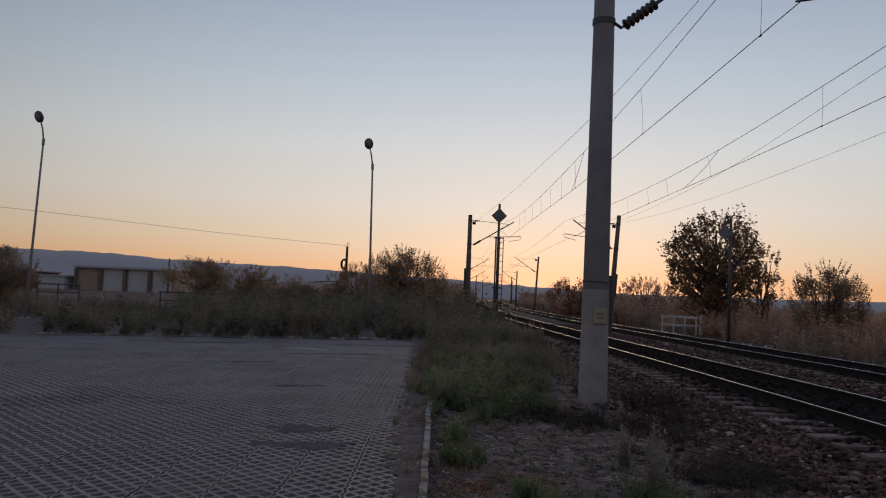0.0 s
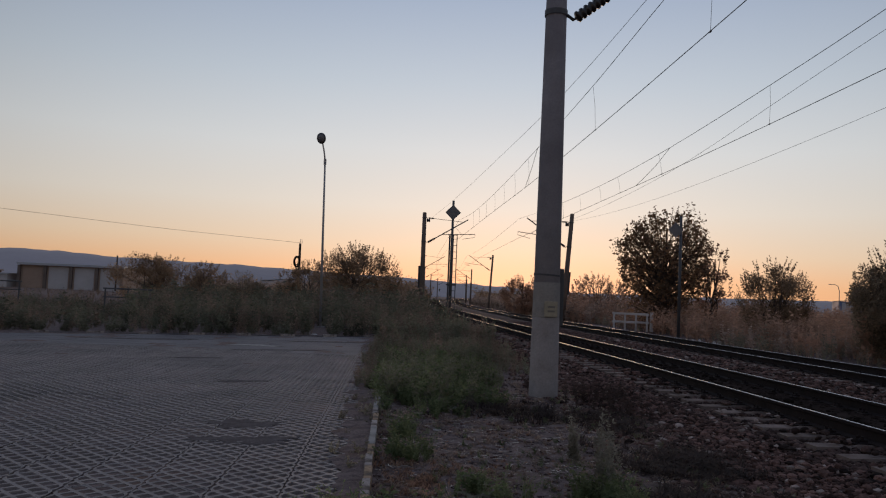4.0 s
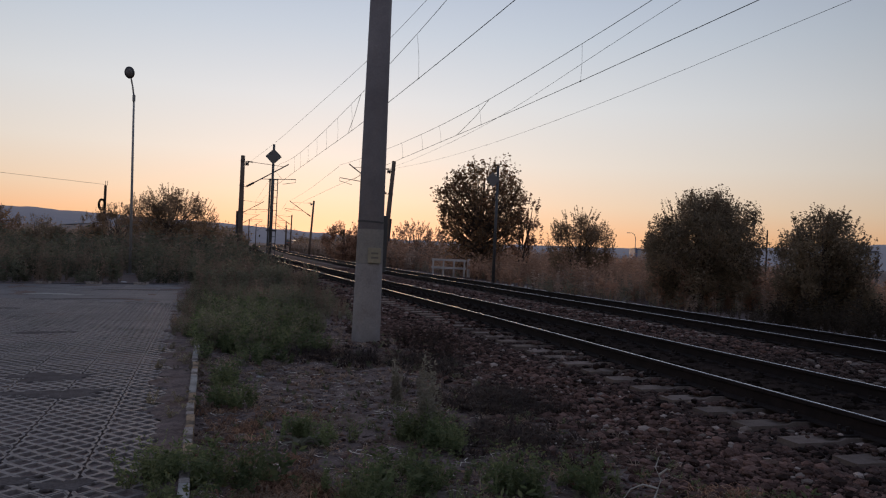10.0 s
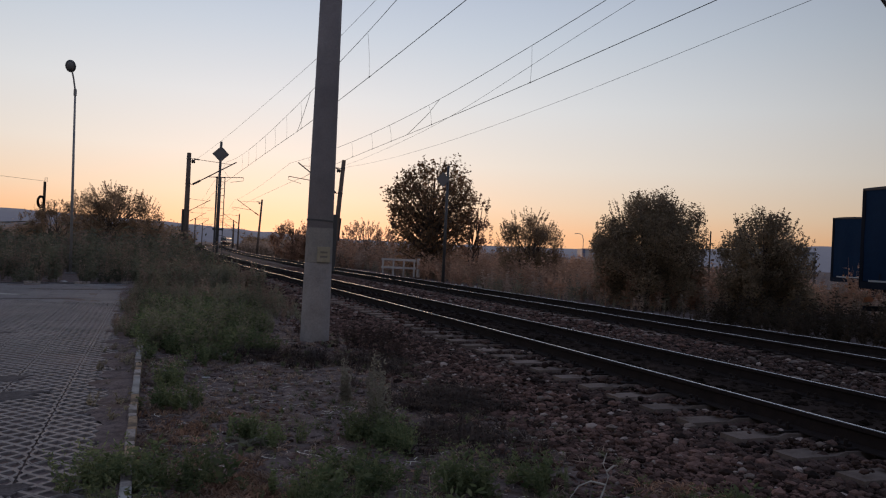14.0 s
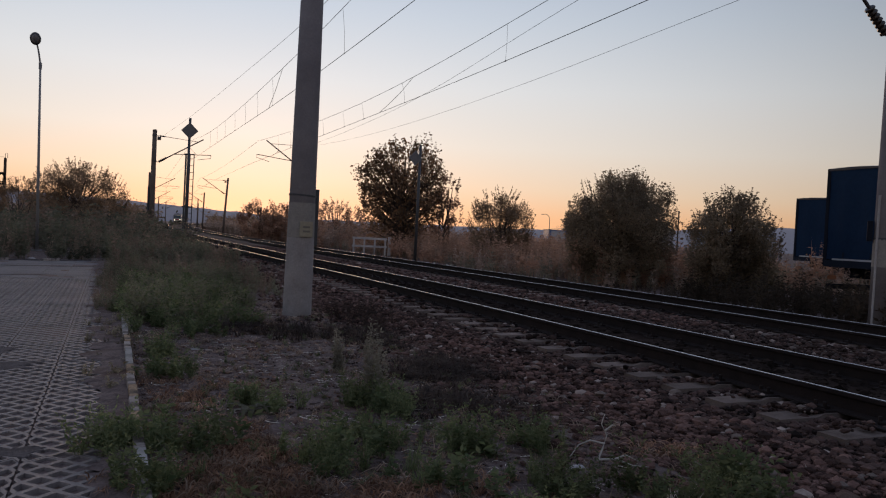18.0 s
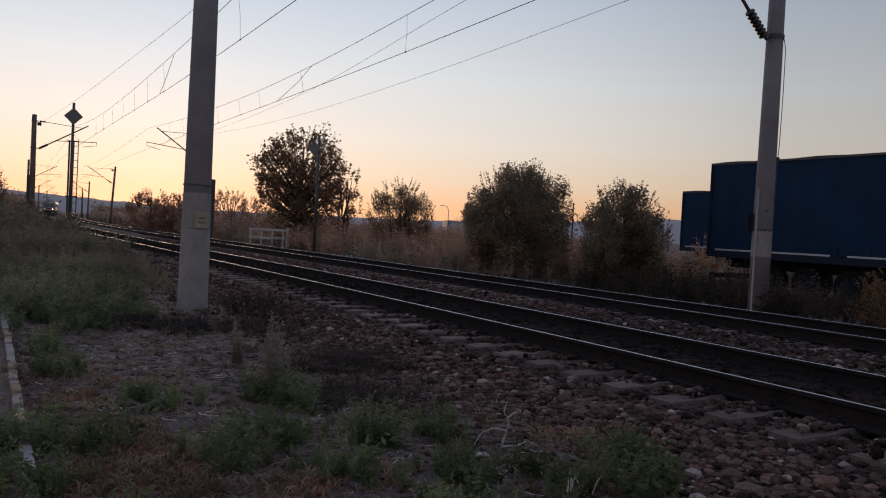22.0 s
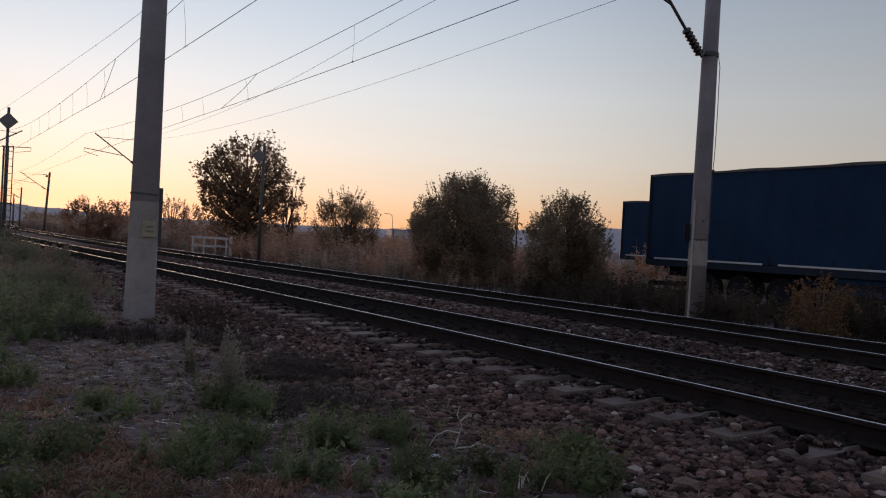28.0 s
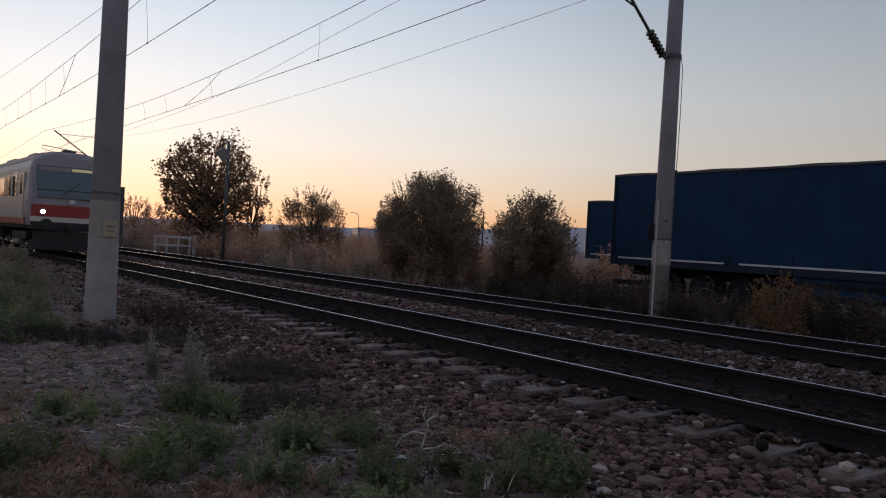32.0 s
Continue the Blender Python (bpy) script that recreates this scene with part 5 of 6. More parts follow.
for lo, hi, side_ in ((3.6, 10.0, 1), (-9.0, -3.6, -1)):
    verge = strewn(4500, -8, 26, 58, 200, lambda x, y: (x > centre(y) + lo + (APART if side_ > 0 else 0)) & (x < centre(y) + hi + (APART if side_ > 0 else 0)))
    field("scrub", STALKS, verge, 1.1, 2.0, SCRUB if side_ > 0 else SCRUB_PALE, "dry brown scrub along the far verge of the line", 1.5)
wood = strewn(1500, -30, 52, 205, 300, lambda x, y: np.abs(x - centre(y) - 2) > 9)
left_wood = wood[:, 0] < centre(wood[:, 1])
field("far_wood", WEEDS, wood[left_wood], 4.2, 7.0, LEAF_AUTUMN, "far brown wood along the skyline", 1.3)
field("far_wood", WEEDS, wood[~left_wood], 2.8, 5.0, LEAF_AUTUMN, "far brown wood along the skyline", 1.3)

# foreground clumps
CLUMPS = [(-0.02, 5.45, 0.42), (0.0, 5.3, 0.4), (0.43, 5.22, 0.45), (0.34, 7.68, 0.45), (0.99, 6.42, 0.4), (1.21, 4.75, 0.55), (1.5, 5.0, 0.4), (1.87, 6.07, 0.45), (1.71, 4.3, 0.3), (2.14, 4.87, 0.35), (2.34, 3.95, 0.65), (1.93, 6.3, 0.4), (3.58, 3.92, 0.4), (2.7, 4.97, 0.35),
          (1.3, 11.6, 0.5), (0.75, 14.4, 0.6), (0.3, 11.5, 0.5), (-0.2, 12.9, 0.4), (0.2, 9.2, 0.3), (0.65, 10.7, 0.5), (1.2, 12.9, 0.5), (2.9, 3.7, 0.4), (0.1, 4.4, 0.35), (3.3, 3.4, 0.3), (2.0, 3.3, 0.3), (0.6, 3.6, 0.4)]
pts = []
for x, y, s in CLUMPS:
    n = int(13 * s / 0.4)
    pts.append(np.c_[rng.normal(x, 0.3 * s, n), rng.normal(y, 0.4 * s, n)])
pts = np.concatenate(pts)
FINE = [weed_shape(s + 60, 22, 0.11, 0.42, 7) for s in range(3)]
GRASS = [tuft_shape(s + 30, 22, 0.55, 0.009) for s in range(4)]
CURLED = [curl_shape(s + 70) for s in range(4)]
MAT_GRASS = [tuft_shape(s + 50, 12, 1.3, 0.026) for s in range(4)]
field("green_clumps", FINE, pts, 0.1, 0.38, WEED_GREEN, "clumps of green weeds on the trodden earth", 1.1)
field("green_clumps", GRASS, pts[1::3], 0.14, 0.32, WEED_GREEN, "clumps of grass on the trodden earth", 1.0)
earth = lambda x, y: (x > kerb_x(y) + 0.1) & (x < centre(y) - 2.5)
RED_SPOTS = ((0.75, 5.05, 0.14, 0.32, 190), (0.55, 4.4, 0.26, 0.2, 150), (1.4, 4.15, 0.38, 0.14, 110), (0.6, 7.1, 0.3, 0.3, 60), (0.2, 6.3, 0.2, 0.6, 40), (3.73, 4.58, 0.16, 0.1, 60), (1.6, 3.3, 0.8, 0.3, 150))
red_pts = np.concatenate([np.c_[rng.normal(x, a, n), rng.normal(y, b, n)] for x, y, a, b, n in RED_SPOTS])
field("dry_grass", CURLED, red_pts, 0.04, 0.12, DRY_RED, "matted reddish dry grass", 1.0)
field("dry_grass", CURLED, red_pts[::9], 0.05, 0.13, DRY, "paler curled blades in the dry grass", 1.0)
field("dry_grass", MAT_GRASS, strewn(1700, -0.2, 4.2, 2.3, 16, earth, 1.3), 0.03, 0.1, DRY, "thin matted dry grass on the earth", 1.8)
field("green_sprouts", FINE, strewn(600, -0.2, 4.0, 2.3, 14, earth, 1.3), 0.03, 0.11, WEED_GREEN, "small green sprouts on the earth", 1.6)
field("dry_grass", MAT_GRASS, strewn(1500, -0.2, 4.0, 2.3, 13, earth, 1.2), 0.02, 0.06, DRY_RED, "scraps of reddish dry grass on the earth", 1.6)
STRAW = []
for k in range(6):
    bend, lift = rng.normal(0, 0.16), rng.uniform(0.0, 0.1)
    path = [(-0.5, 0.3 * bend, 0.12), (-0.15, -bend, 0.12 + lift), (0.2, -0.7 * bend, 0.1 + lift), (0.5, bend, 0.13)]
    STRAW.append(([(x, y - 0.02, z) for x, y, z in path] + [(x, y + 0.02, z + 0.015) for x, y, z in path], [(i, i + 1, i + 5, i + 4) for i in range(3)]))
field("straw", STRAW, strewn(2600, -0.2, 4.2, 2.4, 14, earth, 1.4), 0.02, 0.13, PALE_STRAW, "bits of pale straw on the earth", 1.0)
DEAD = [([(-0.5, 0, 0.05), (0, 0.3, 0.15), (0.5, 0, 0.3), (0, -0.3, 0.1)], [(0, 1, 2, 3)]), ([(-0.5, 0.1, 0.25), (0, 0.35, 0.05), (0.5, -0.1, 0.2), (0, -0.3, 0.3)], [(0, 1, 2, 3)])]
field("straw", STRAW, strewn(1500, -0.2, 3.6, 5.0, 13.5, earth), 0.03, 0.13, PALE_STRAW, "bits of pale straw on the earth", 1.0)
field("dead_leaves", DEAD, strewn(4500, -0.2, 4.2, 2.4, 14, earth, 1.2), 0.02, 0.06, DRY_RED, "fallen brown leaves on the earth", 1.0)
for k, (bv, bf) in enumerate(STONES[:3]):
    q = strewn(900, -0.2, 4.2, 2.2, 15, earth, 1.3)
    d = np.minimum(np.exp(rng.normal(0, 0.5, len(q))), 2.3) * 0.013
    v, f = scatter(bv, bf, np.c_[q, ground_z(q[:, 0], q[:, 1]) + d * 0.3], rng.uniform(0, 6.28, len(q)), np.c_[d, d * 0.8, d * 0.7])
    tagged(part("pebbles", (v, f), STONE), "small pebbles on the trodden earth", "pebbles", kind="stuff")
    q = strewn(2600, -0.2, 4.2, 2.2, 15, earth, 1.2)
    d = np.minimum(np.exp(rng.normal(0, 0.5, len(q))), 2.3) * 0.014
    v, f = scatter(bv, bf, np.c_[q, ground_z(q[:, 0], q[:, 1]) + d * 0.15], rng.uniform(0, 6.28, len(q)), np.c_[d * 1.5, d * 1.2, d * 0.8])
    tagged(part("clods", (v, f), SOIL), "crumbled clods of trodden earth", "earth", kind="stuff")
around = strewn(1500, -1, 4.0, -12, 2.4, lambda x, y: (x > kerb_x(y) + 0.1) & (x < centre(y) - 2.5))
field("dry_grass", MAT_GRASS, around, 0.03, 0.11, DRY, "thin matted dry grass on the earth", 1.8)
field("green_clumps", FINE, around[::5], 0.05, 0.25, WEED_GREEN, "clumps of green weeds on the trodden earth", 1.2)
rot = np.r_[np.c_[rng.normal(3.05, 0.3, 260), rng.normal(7.9, 0.4, 260)], np.c_[rng.normal(2.9, 0.35, 200), rng.normal(10.6, 0.5, 200)], np.c_[rng.normal(1.7, 0.4, 160), rng.normal(11.2, 0.4, 160)], np.c_[rng.normal(2.6, 0.35, 120), rng.normal(6.2, 0.4, 120)]]
field("dead_grass", MAT_GRASS, rot, 0.08, 0.2, DEAD_DARK, "dark rotting grass matted on the earth", 1.5)
brush = np.c_[rng.normal(3.3, 0.3, 60), rng.normal(12.6, 0.8, 60)]
field("dead_grass", STALKS, brush, 0.2, 0.5, DEAD_DARK, "low dead brush beside the ballast", 1.3)
near_tr = strewn(1700, 12.4, 17.6, 2, 19, lambda x, y: (x > centre(y) + APART + 3.0) & (x < 17.6 - 0.03 * y))
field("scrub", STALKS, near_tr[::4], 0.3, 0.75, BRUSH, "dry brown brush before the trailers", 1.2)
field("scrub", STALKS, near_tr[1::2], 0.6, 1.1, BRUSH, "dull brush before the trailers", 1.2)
edge_pts = np.r_[np.c_[rng.normal(2.97, 0.05, 7), rng.normal(3.52, 0.05, 7)], np.c_[rng.normal(4.2, 0.12, 5), rng.normal(3.7, 0.12, 5)]]
field("dry_stalks", [tuft_shape(80, 4, 0.3, 0.03), tuft_shape(82, 3, 0.45, 0.03)], edge_pts, 0.1, 0.2, PALE_STRAW, "pale dry stalk stubs by the ballast", 1.0)


def patch(x, y, w, h, yaw, material, label, z=0.003, seed=0):
    """A thin irregular film of dirt lying on the paving."""
    r = np.random.default_rng(seed)
    k = 40
    rim = []
    ph = r.uniform(0, 6.28, 4)
    for i in range(k):
        a = 6.283 * i / k
        q = 1 + 0.2 * math.sin(2 * a + ph[0]) + 0.16 * math.sin(3 * a + ph[1]) + 0.14 * math.sin(5 * a + ph[2]) + 0.13 * math.sin(11 * a + ph[3]) + r.normal(0, 0.07)
        rim.append((w / 2 * q * math.cos(a), h / 2 * q * math.sin(a), 0))
    vs = [(0, 0, 0.003)] + rim + [(p[0] * 1.06, p[1] * 1.06, -0.012) for p in rim]
    fs = [(0, 1 + i, 1 + (i + 1) % k) for i in range(k)] + [(1 + i, 1 + k + i, 1 + k + (i + 1) % k, 1 + (i + 1) % k) for i in range(k)]
    ob = part("dirt_patch", (vs, fs), material, at=pose(x, y, z, 0, 0, yaw))
    return tagged(ob, label, "dirt", "dirt patches on the lot")


for k, (x, y, w, h) in enumerate(((-1.62, 9.25, 0.8, 0.5), (-1.35, 8.3, 0.9, 0.45), (-4.6, 17.4, 0.9, 0.3), (-2.6, 13.4, 0.8, 0.25), (-3.4, 20.5, 2.2, 0.3), (-7.6, 22.6, 3.0, 0.25), (-2.8, 24.5, 2.0, 0.3), (-1.15, 5.3, 0.8, 0.16), (-0.62, 5.25, 0.3, 0.22))):
    patch(x, y, w, h, 20, DAMP, "damp dark dirt trodden into the paving", seed=k)
ys = np.arange(4.0, 28.2, 0.06)
inner = kerb_x(ys) - 0.16 - 0.012 * np.maximum(ys - 7, 0) - 0.22 * np.abs(np.sin(ys * 1.9) * np.sin(ys * 4.3 + 1)) * np.clip((ys - 5) / 4, 0.15, 1) - np.abs(rng.normal(0, 0.05, len(ys)))
vs = [p for y, a in zip(ys, inner) for p in ((a, y, 0.001), (a + 0.05, y, 0.006 + abs(rng.normal(0, 0.004))), (kerb_x(y) + 0.016, y, 0.03))]
fs = [(i * 3 + j, i * 3 + j + 1, i * 3 + j + 4, i * 3 + j + 3) for i in range(len(ys) - 1) for j in range(2)]
tagged(part("earth_edge", (vs, fs), SOIL), "earth washed over the edge of the paving", "dirt", kind="stuff")
patch(-4.3, 21.8, 1.2, 0.5, 8, KERB_GREY, "pale cement smear on the paving", 0.012, 99)
BROAD = [weed_shape(s + 90, 8, 0.27, 0.34, 6) for s in range(3)]
spots = np.concatenate([np.c_[rng.normal(x, 0.3 * s, 5), rng.normal(y, 0.3 * s, 5)] for x, y, s in CLUMPS])
field("broad_weeds", BROAD, spots, 0.12, 0.3, WEED_LIGHT, "broad-leaved pale green weeds in the clumps", 1.2)
PLUMES = [weed_shape(40, 52, 0.07, 0.1, 4), weed_shape(41, 52, 0.06, 0.08, 3)]
field("plume_grass", PLUMES, np.c_[rng.normal(1.97, 0.06, 8), rng.normal(6.5, 0.1, 8)], 0.55, 0.9, PLUME, "tall pale feathery dry weeds", 1.0)
field("plume_grass", PLUMES, np.c_[rng.normal(1.94, 0.06, 6), rng.normal(7.9, 0.1, 6)], 0.45, 0.72, PLUME, "shorter pale feathery dry weeds", 1.0)
for k in range(11):
    a = k * 2.4 + rng.normal(0, 0.2)
    ln, lift = rng.uniform(0.09, 0.27), rng.uniform(0.02, 0.08)
    if k == 0:
        ros = empty("rosette_weed", (0.88, 6.22, float(ground_z(0.88, 6.22))), "flat rosette weed with long pale green leaves", "weed")
    vs = []
    for t, w in ((0.0, 0.008), (0.35, 0.026), (0.7, 0.022), (1.0, 0.002)):
        x, z = ln * t, lift * 4 * t * (1 - t) + 0.015
        vs += [(x, -w, z + 0.006), (x, 0, z), (x, w, z + 0.006)]
    part("leaf", (vs, [(3 * i + j, 3 * i + j + 1, 3 * i + j + 4, 3 * i + j + 3) for i in range(3) for j in range(2)]), PLUME if k % 4 == 0 else WEED_MID, ros, at=pose(0, 0, 0, 0, 0, math.degrees(a)))
edge = np.array([(kerb_x(y) - 0.12 + rng.normal(0, 0.12), y) for y in np.r_[rng.uniform(7, 28, 150)]])
field("edge_weeds", LOWWEED, edge, 0.05, 0.2, WEED_DULL, "weeds grown over the kerb", 1.2)
holes = strewn(700, -6, -0.1, 4, 26, lambda x, y: (x < kerb_x(y) - 0.2) & (y < back_y(x) - 0.5))
field("paving_weeds", TUFTS, holes, 0.015, 0.04, WEED_DULL, "short grass in the paver holes", 1.6)

# twigs and litter
tw = empty("fallen_twig", pose(2.9, 4.38, 0.03), "bleached forked twig lying by the ballast", "twig")
for pts_ in (((0, 0, 0), (0.05, 0.03, 0.07), (0.09, 0.05, 0.15), (0.07, 0.09, 0.22), (0.11, 0.12, 0.28)), ((0.07, 0.04, 0.1), (-0.02, 0.07, 0.12), (-0.1, 0.08, 0.09), (-0.17, 0.06, 0.02)),
             ((0, 0, 0.01), (0.09, -0.07, 0.03), (0.15, -0.17, 0.015), (0.23, -0.24, 0.02)), ((0.09, -0.07, 0.03), (0.17, -0.06, 0.05), (0.25, -0.1, 0.015)), ((0.08, 0.06, 0.18), (0.13, 0.05, 0.22), (0.16, 0.06, 0.21))):
    part("branch", tube(pts_, [0.008 - 0.0055 * k / (len(pts_) - 1) for k in range(len(pts_))], 6), BLEACHED, tw)
for x, y, s in ((2.78, 4.42, 0.06), (0.05, 13.6, 0.12), (-0.1, 15.2, 0.15), (0.9, 11.2, 0.07), (-3.7, 29.0, 0.14), (0.62, 9.6, 0.05)):
    bm = bmesh.new()
    bmesh.ops.create_icosphere(bm, subdivisions=2, radius=1)
    for v_ in bm.verts:
        v_.co = Vector((v_.co.x * s, v_.co.y * s * 0.7, max(0, v_.co.z) * s * 0.35)) * (1 + 0.35 * noise.noise(v_.co * 2.3 + Vector((x, y, 0))))
    ob = part("litter", bm, LITTER, at=(x, y, float(ground_z(x, y))))
    tagged(ob, "crumpled pale plastic litter on the ground", "litter", "litter")

# ---------------------------------------------------------------- trailers
def wheel_parts(parent, name, at, r, w, n=16):
    ty = part(name, tube([(-w / 2, 0, 0), (-w / 2 + 0.04, 0, 0), (w / 2 - 0.04, 0, 0), (w / 2, 0, 0)], [r * 0.9, r, r, r * 0.9], n), RUBBER, parent, at=at, smooth=False)
    part("rim", tube([(-w / 2 - 0.01, 0, 0), (w / 2 + 0.01, 0, 0)], [r * 0.55, r * 0.55], n), CHASSIS, ty)
    return ty


def trailer(x, y, yaw, label, seed):
    """A curtain-sided semi-trailer: its near side lies along local y from 0 (rear) to -13.6."""
    r = np.random.default_rng(seed)
    t = empty("semi_trailer", pose(x, y, 0, 0, 0, yaw), label, "trailer", "parked trailers")
    L, Wd, z0, z1 = 13.6, 2.5, 1.22, 4.0
    # curtain with slack folds
    vs, fs = [], []
    ny, nz = 110, 10
    for i in range(ny + 1):
        for j in range(nz + 1):
            f_ = j / nz
            fold = 0.018 * math.sin(i * 0.9) * math.sin(math.pi * f_) + 0.012 * math.sin(i * 0.23 + j)
            vs.append((fold, -L * i / ny, z0 + 0.1 + (z1 - z0 - 0.14) * f_))
    for i in range(ny):
        for j in range(nz):
            a = i * (nz + 1) + j
            fs.append((a, a + 1, a + nz + 2, a + nz + 1))
    part("side_curtain", (vs, fs), BLUE_TARP, t, "dark blue tarpaulin curtain", smooth=True)
    vs = [(v_[0] + Wd if k < 0 else Wd - v_[0], v_[1], v_[2]) for k, v_ in enumerate(vs)]
    part("side_curtain", (vs, [q[::-1] for q in fs]), BLUE_TARP, t, "dark blue tarpaulin curtain", smooth=True)
    roof, rf = [], []
    for i in range(41):
        for j in range(5):
            sag = -0.035 * abs(math.sin(i * math.pi / 5)) * math.sin(math.pi * j / 4) + 0.02 * math.sin(i * 0.7)
            roof.append((Wd * j / 4, -L * i / 40, z1 + sag))
    for i in range(40):
        for j in range(4):
            a = i * 5 + j
            rf.append((a, a + 5, a + 6, a + 1))
    part("roof_sheet", (roof, rf), BLUE_TARP, t, "slack tarpaulin roof", smooth=True)
    part("roof_rail", box(-0.03, 0.04, -L, 0, z1 - 0.07, z1 - 0.005, 0.008), ROOF_EDGE, t)
    part("rear_frame", box(0, Wd, -0.02, 0.04, z0 - 0.1, z1 - 0.01, 0.01), BLUE_TARP, t)
    part("front_wall", box(0, Wd, -L - 0.04, -L + 0.02, z0, z1, 0.01), BLUE_TARP, t)
    part("door_post", box(-0.015, 0.1, -0.06, 0.06, z0 - 0.1, z1, 0.01), CHASSIS, t)
    part("floor", box(0.02, Wd - 0.02, -L, 0, z0 - 0.12, z0 + 0.08), CHASSIS, t)
    for k in range(3):
        part("reflective_strip", box(-0.035, -0.022, -L + 0.3 + k * 4.5, -L + 4.3 + k * 4.5, z0 + 0.085, z0 + 0.135), TRAILER_TRIM, t, "pale strip along the floor edge")
    part("side_rave", box(-0.03, 0.02, -L, 0, z0 - 0.12, z0 + 0.075, 0.008), RAVE, t)
    for k in range(3):
        for sx in (0.28, Wd - 0.28):
            wheel_parts(t, "wheel", (sx, -2.2 - 1.31 * k, 0.5), 0.5, 0.36)
    part("beam", box(0.7, 0.85, -L + 0.5, -0.3, 0.8, z0 - 0.1), CHASSIS, t)
    part("beam", box(Wd - 0.85, Wd - 0.7, -L + 0.5, -0.3, 0.8, z0 - 0.1), CHASSIS, t)
    part("side_guard", box(0.02, 0.08, -10.2, -5.2, 0.55, 0.68, 0.01), CHASSIS, t)
    part("side_guard", box(0.02, 0.08, -10.2, -5.2, 0.85, 0.98, 0.01), CHASSIS, t)
    part("pallet_box", box(0.05, 0.7, -9.9, -6.4, 0.5, z0 - 0.13, 0.02), BLUE_TARP, t, "dark blue pallet box under the floor")
    for k in range(14):
        part("curtain_strap", box(-0.032, -0.02, -L + 0.55 + k * 0.95, -L + 0.6 + k * 0.95, z0 - 0.06, z0 + 0.32), RAVE, t, "dark tensioning strap")
    for sx in (0.4, Wd - 0.5):
        part("landing_leg", box(sx, sx + 0.12, -11.0, -10.85, 0.0, z0 - 0.1, 0.01), CHASSIS, t)
    part("bumper", box(0.1, Wd - 0.1, -0.08, 0.0, 0.45, 0.6, 0.015), CHASSIS, t)
    part("tail_light", box(0.15, 0.5, 0.0, 0.03, 0.72, 0.85, 0.01), LEAF_RUST, t)
    return t


trailer(18.86, 18.35, 0.5, "dark blue curtain-sided semi-trailer parked beyond the tracks", 1)
trailer(28.15, 29.3, 5.0, "second dark blue curtain-sided trailer parked behind", 2)

# ---------------------------------------------------------------- far buildings
def shed(x, y, yaw, w, d, h, wall, roof_m, label, bays=4, pitch=0.9, doors=()):
    s = empty("shed", pose(x, y, -0.4, 0, 0, yaw), label, "shed", "sheds beyond the scrub")
    part("wall", box(0, w, 0, d, 0, h), wall, s)
    part("roof", extrude([(-0.3, h - 0.02), (w / 2, h + pitch), (w + 0.3, h - 0.02), (w + 0.3, h + 0.15), (w / 2, h + pitch + 0.18), (-0.3, h + 0.15)], -0.3, d + 0.3) if pitch > 0.5 else vf(box(-0.3, w + 0.3, -0.3, d + 0.3, h, h + 0.25)), roof_m, s)
    for k in range(bays):
        x0 = w * (k + 0.12) / bays
        if k in doors:
            part("door", box(x0, x0 + w / bays * 0.76, -0.06, 0.0, 0, h * 0.9), SHED_BROWN if wall is SHED_BROWN else BROWN_DARK, s, "brown sliding door")
        else:
            part("panel", box(x0, x0 + w / bays * 0.76, -0.05, 0.0, 0.1, h * 0.92), SHED_WALL if wall is not HALL_WALL else roof_m, s)
    return s


shed(-76.6, 150, 4, 18.8, 20, 4.7, SHED_BROWN, SHED_ROOF, "long low shed with pale and brown doors", 4, 0.2, (0,))
for k in range(4):
    part("pillar", box(18.8 * k / 4 - 0.25, 18.8 * k / 4 + 0.25, -0.5, 0.0, 0, 4.4), PILLAR, bpy.data.objects["shed"], "dark brown pillar between the bays")
part("fascia", box(-0.35, 19.15, -0.75, -0.32, 4.5, 4.9), SHED_ROOF, bpy.data.objects["shed"], "pale roof edge")
shed(-95, 152, 4, 9, 10, 3.3, BROWN_DARK, SHED_BROWN, "low dark brown hut beside the sheds", 3, 0.2, (0, 1, 2))
shed(-83, 148, 4, 5, 8, 2.6, SHED_WALL, SHED_ROOF, "small pale outbuilding beside a shed", 2, 0.2)
shed(-70, 330, 0, 20, 14, 5.2, SHED_WALL, SHED_ROOF, "white shed far off in the scrub", 3, 0.9)
shed(150, 290, -20, 44, 20, 6.2, BLUE_ROOF, BLUE_ROOF, "long low blue-roofed hall", 6, 2.2)
shed(178, 232, -30, 26, 20, 8.0, HALL_WALL, SHED_ROOF, "grey-blue warehouse with pale panels beyond the bushes", 7, 0.2)
shed(250, 262, -42, 40, 20, 6.0, BLUE_ROOF, SHED_ROOF, "far blue and white warehouse", 5, 0.2)
pw = empty("utility_pole", pose(21.4, 29.0, 0), "thin dark pole between the bushes", "utility pole")
part("shaft", tube([(0, 0, 0), (0, 0, 2.98)], [0.036, 0.03], 8), WOOD_POLE, pw)
part("cap", tube([(0, 0, 2.98), (0, 0, 3.01)], [0.036, 0.025], 8), STEEL, pw)
pz = empty("utility_pole", pose(-53.5, 137, 0), "thin dark pole beside the shed", "utility pole")
part("shaft", tube([(0, 0, 0), (0, 0, 6.0)], [0.16, 0.12], 8), WOOD_POLE, pz)
part("cap", tube([(0, 0, 6), (0, 0, 6.1)], [0.16, 0.1], 8), STEEL, pz)

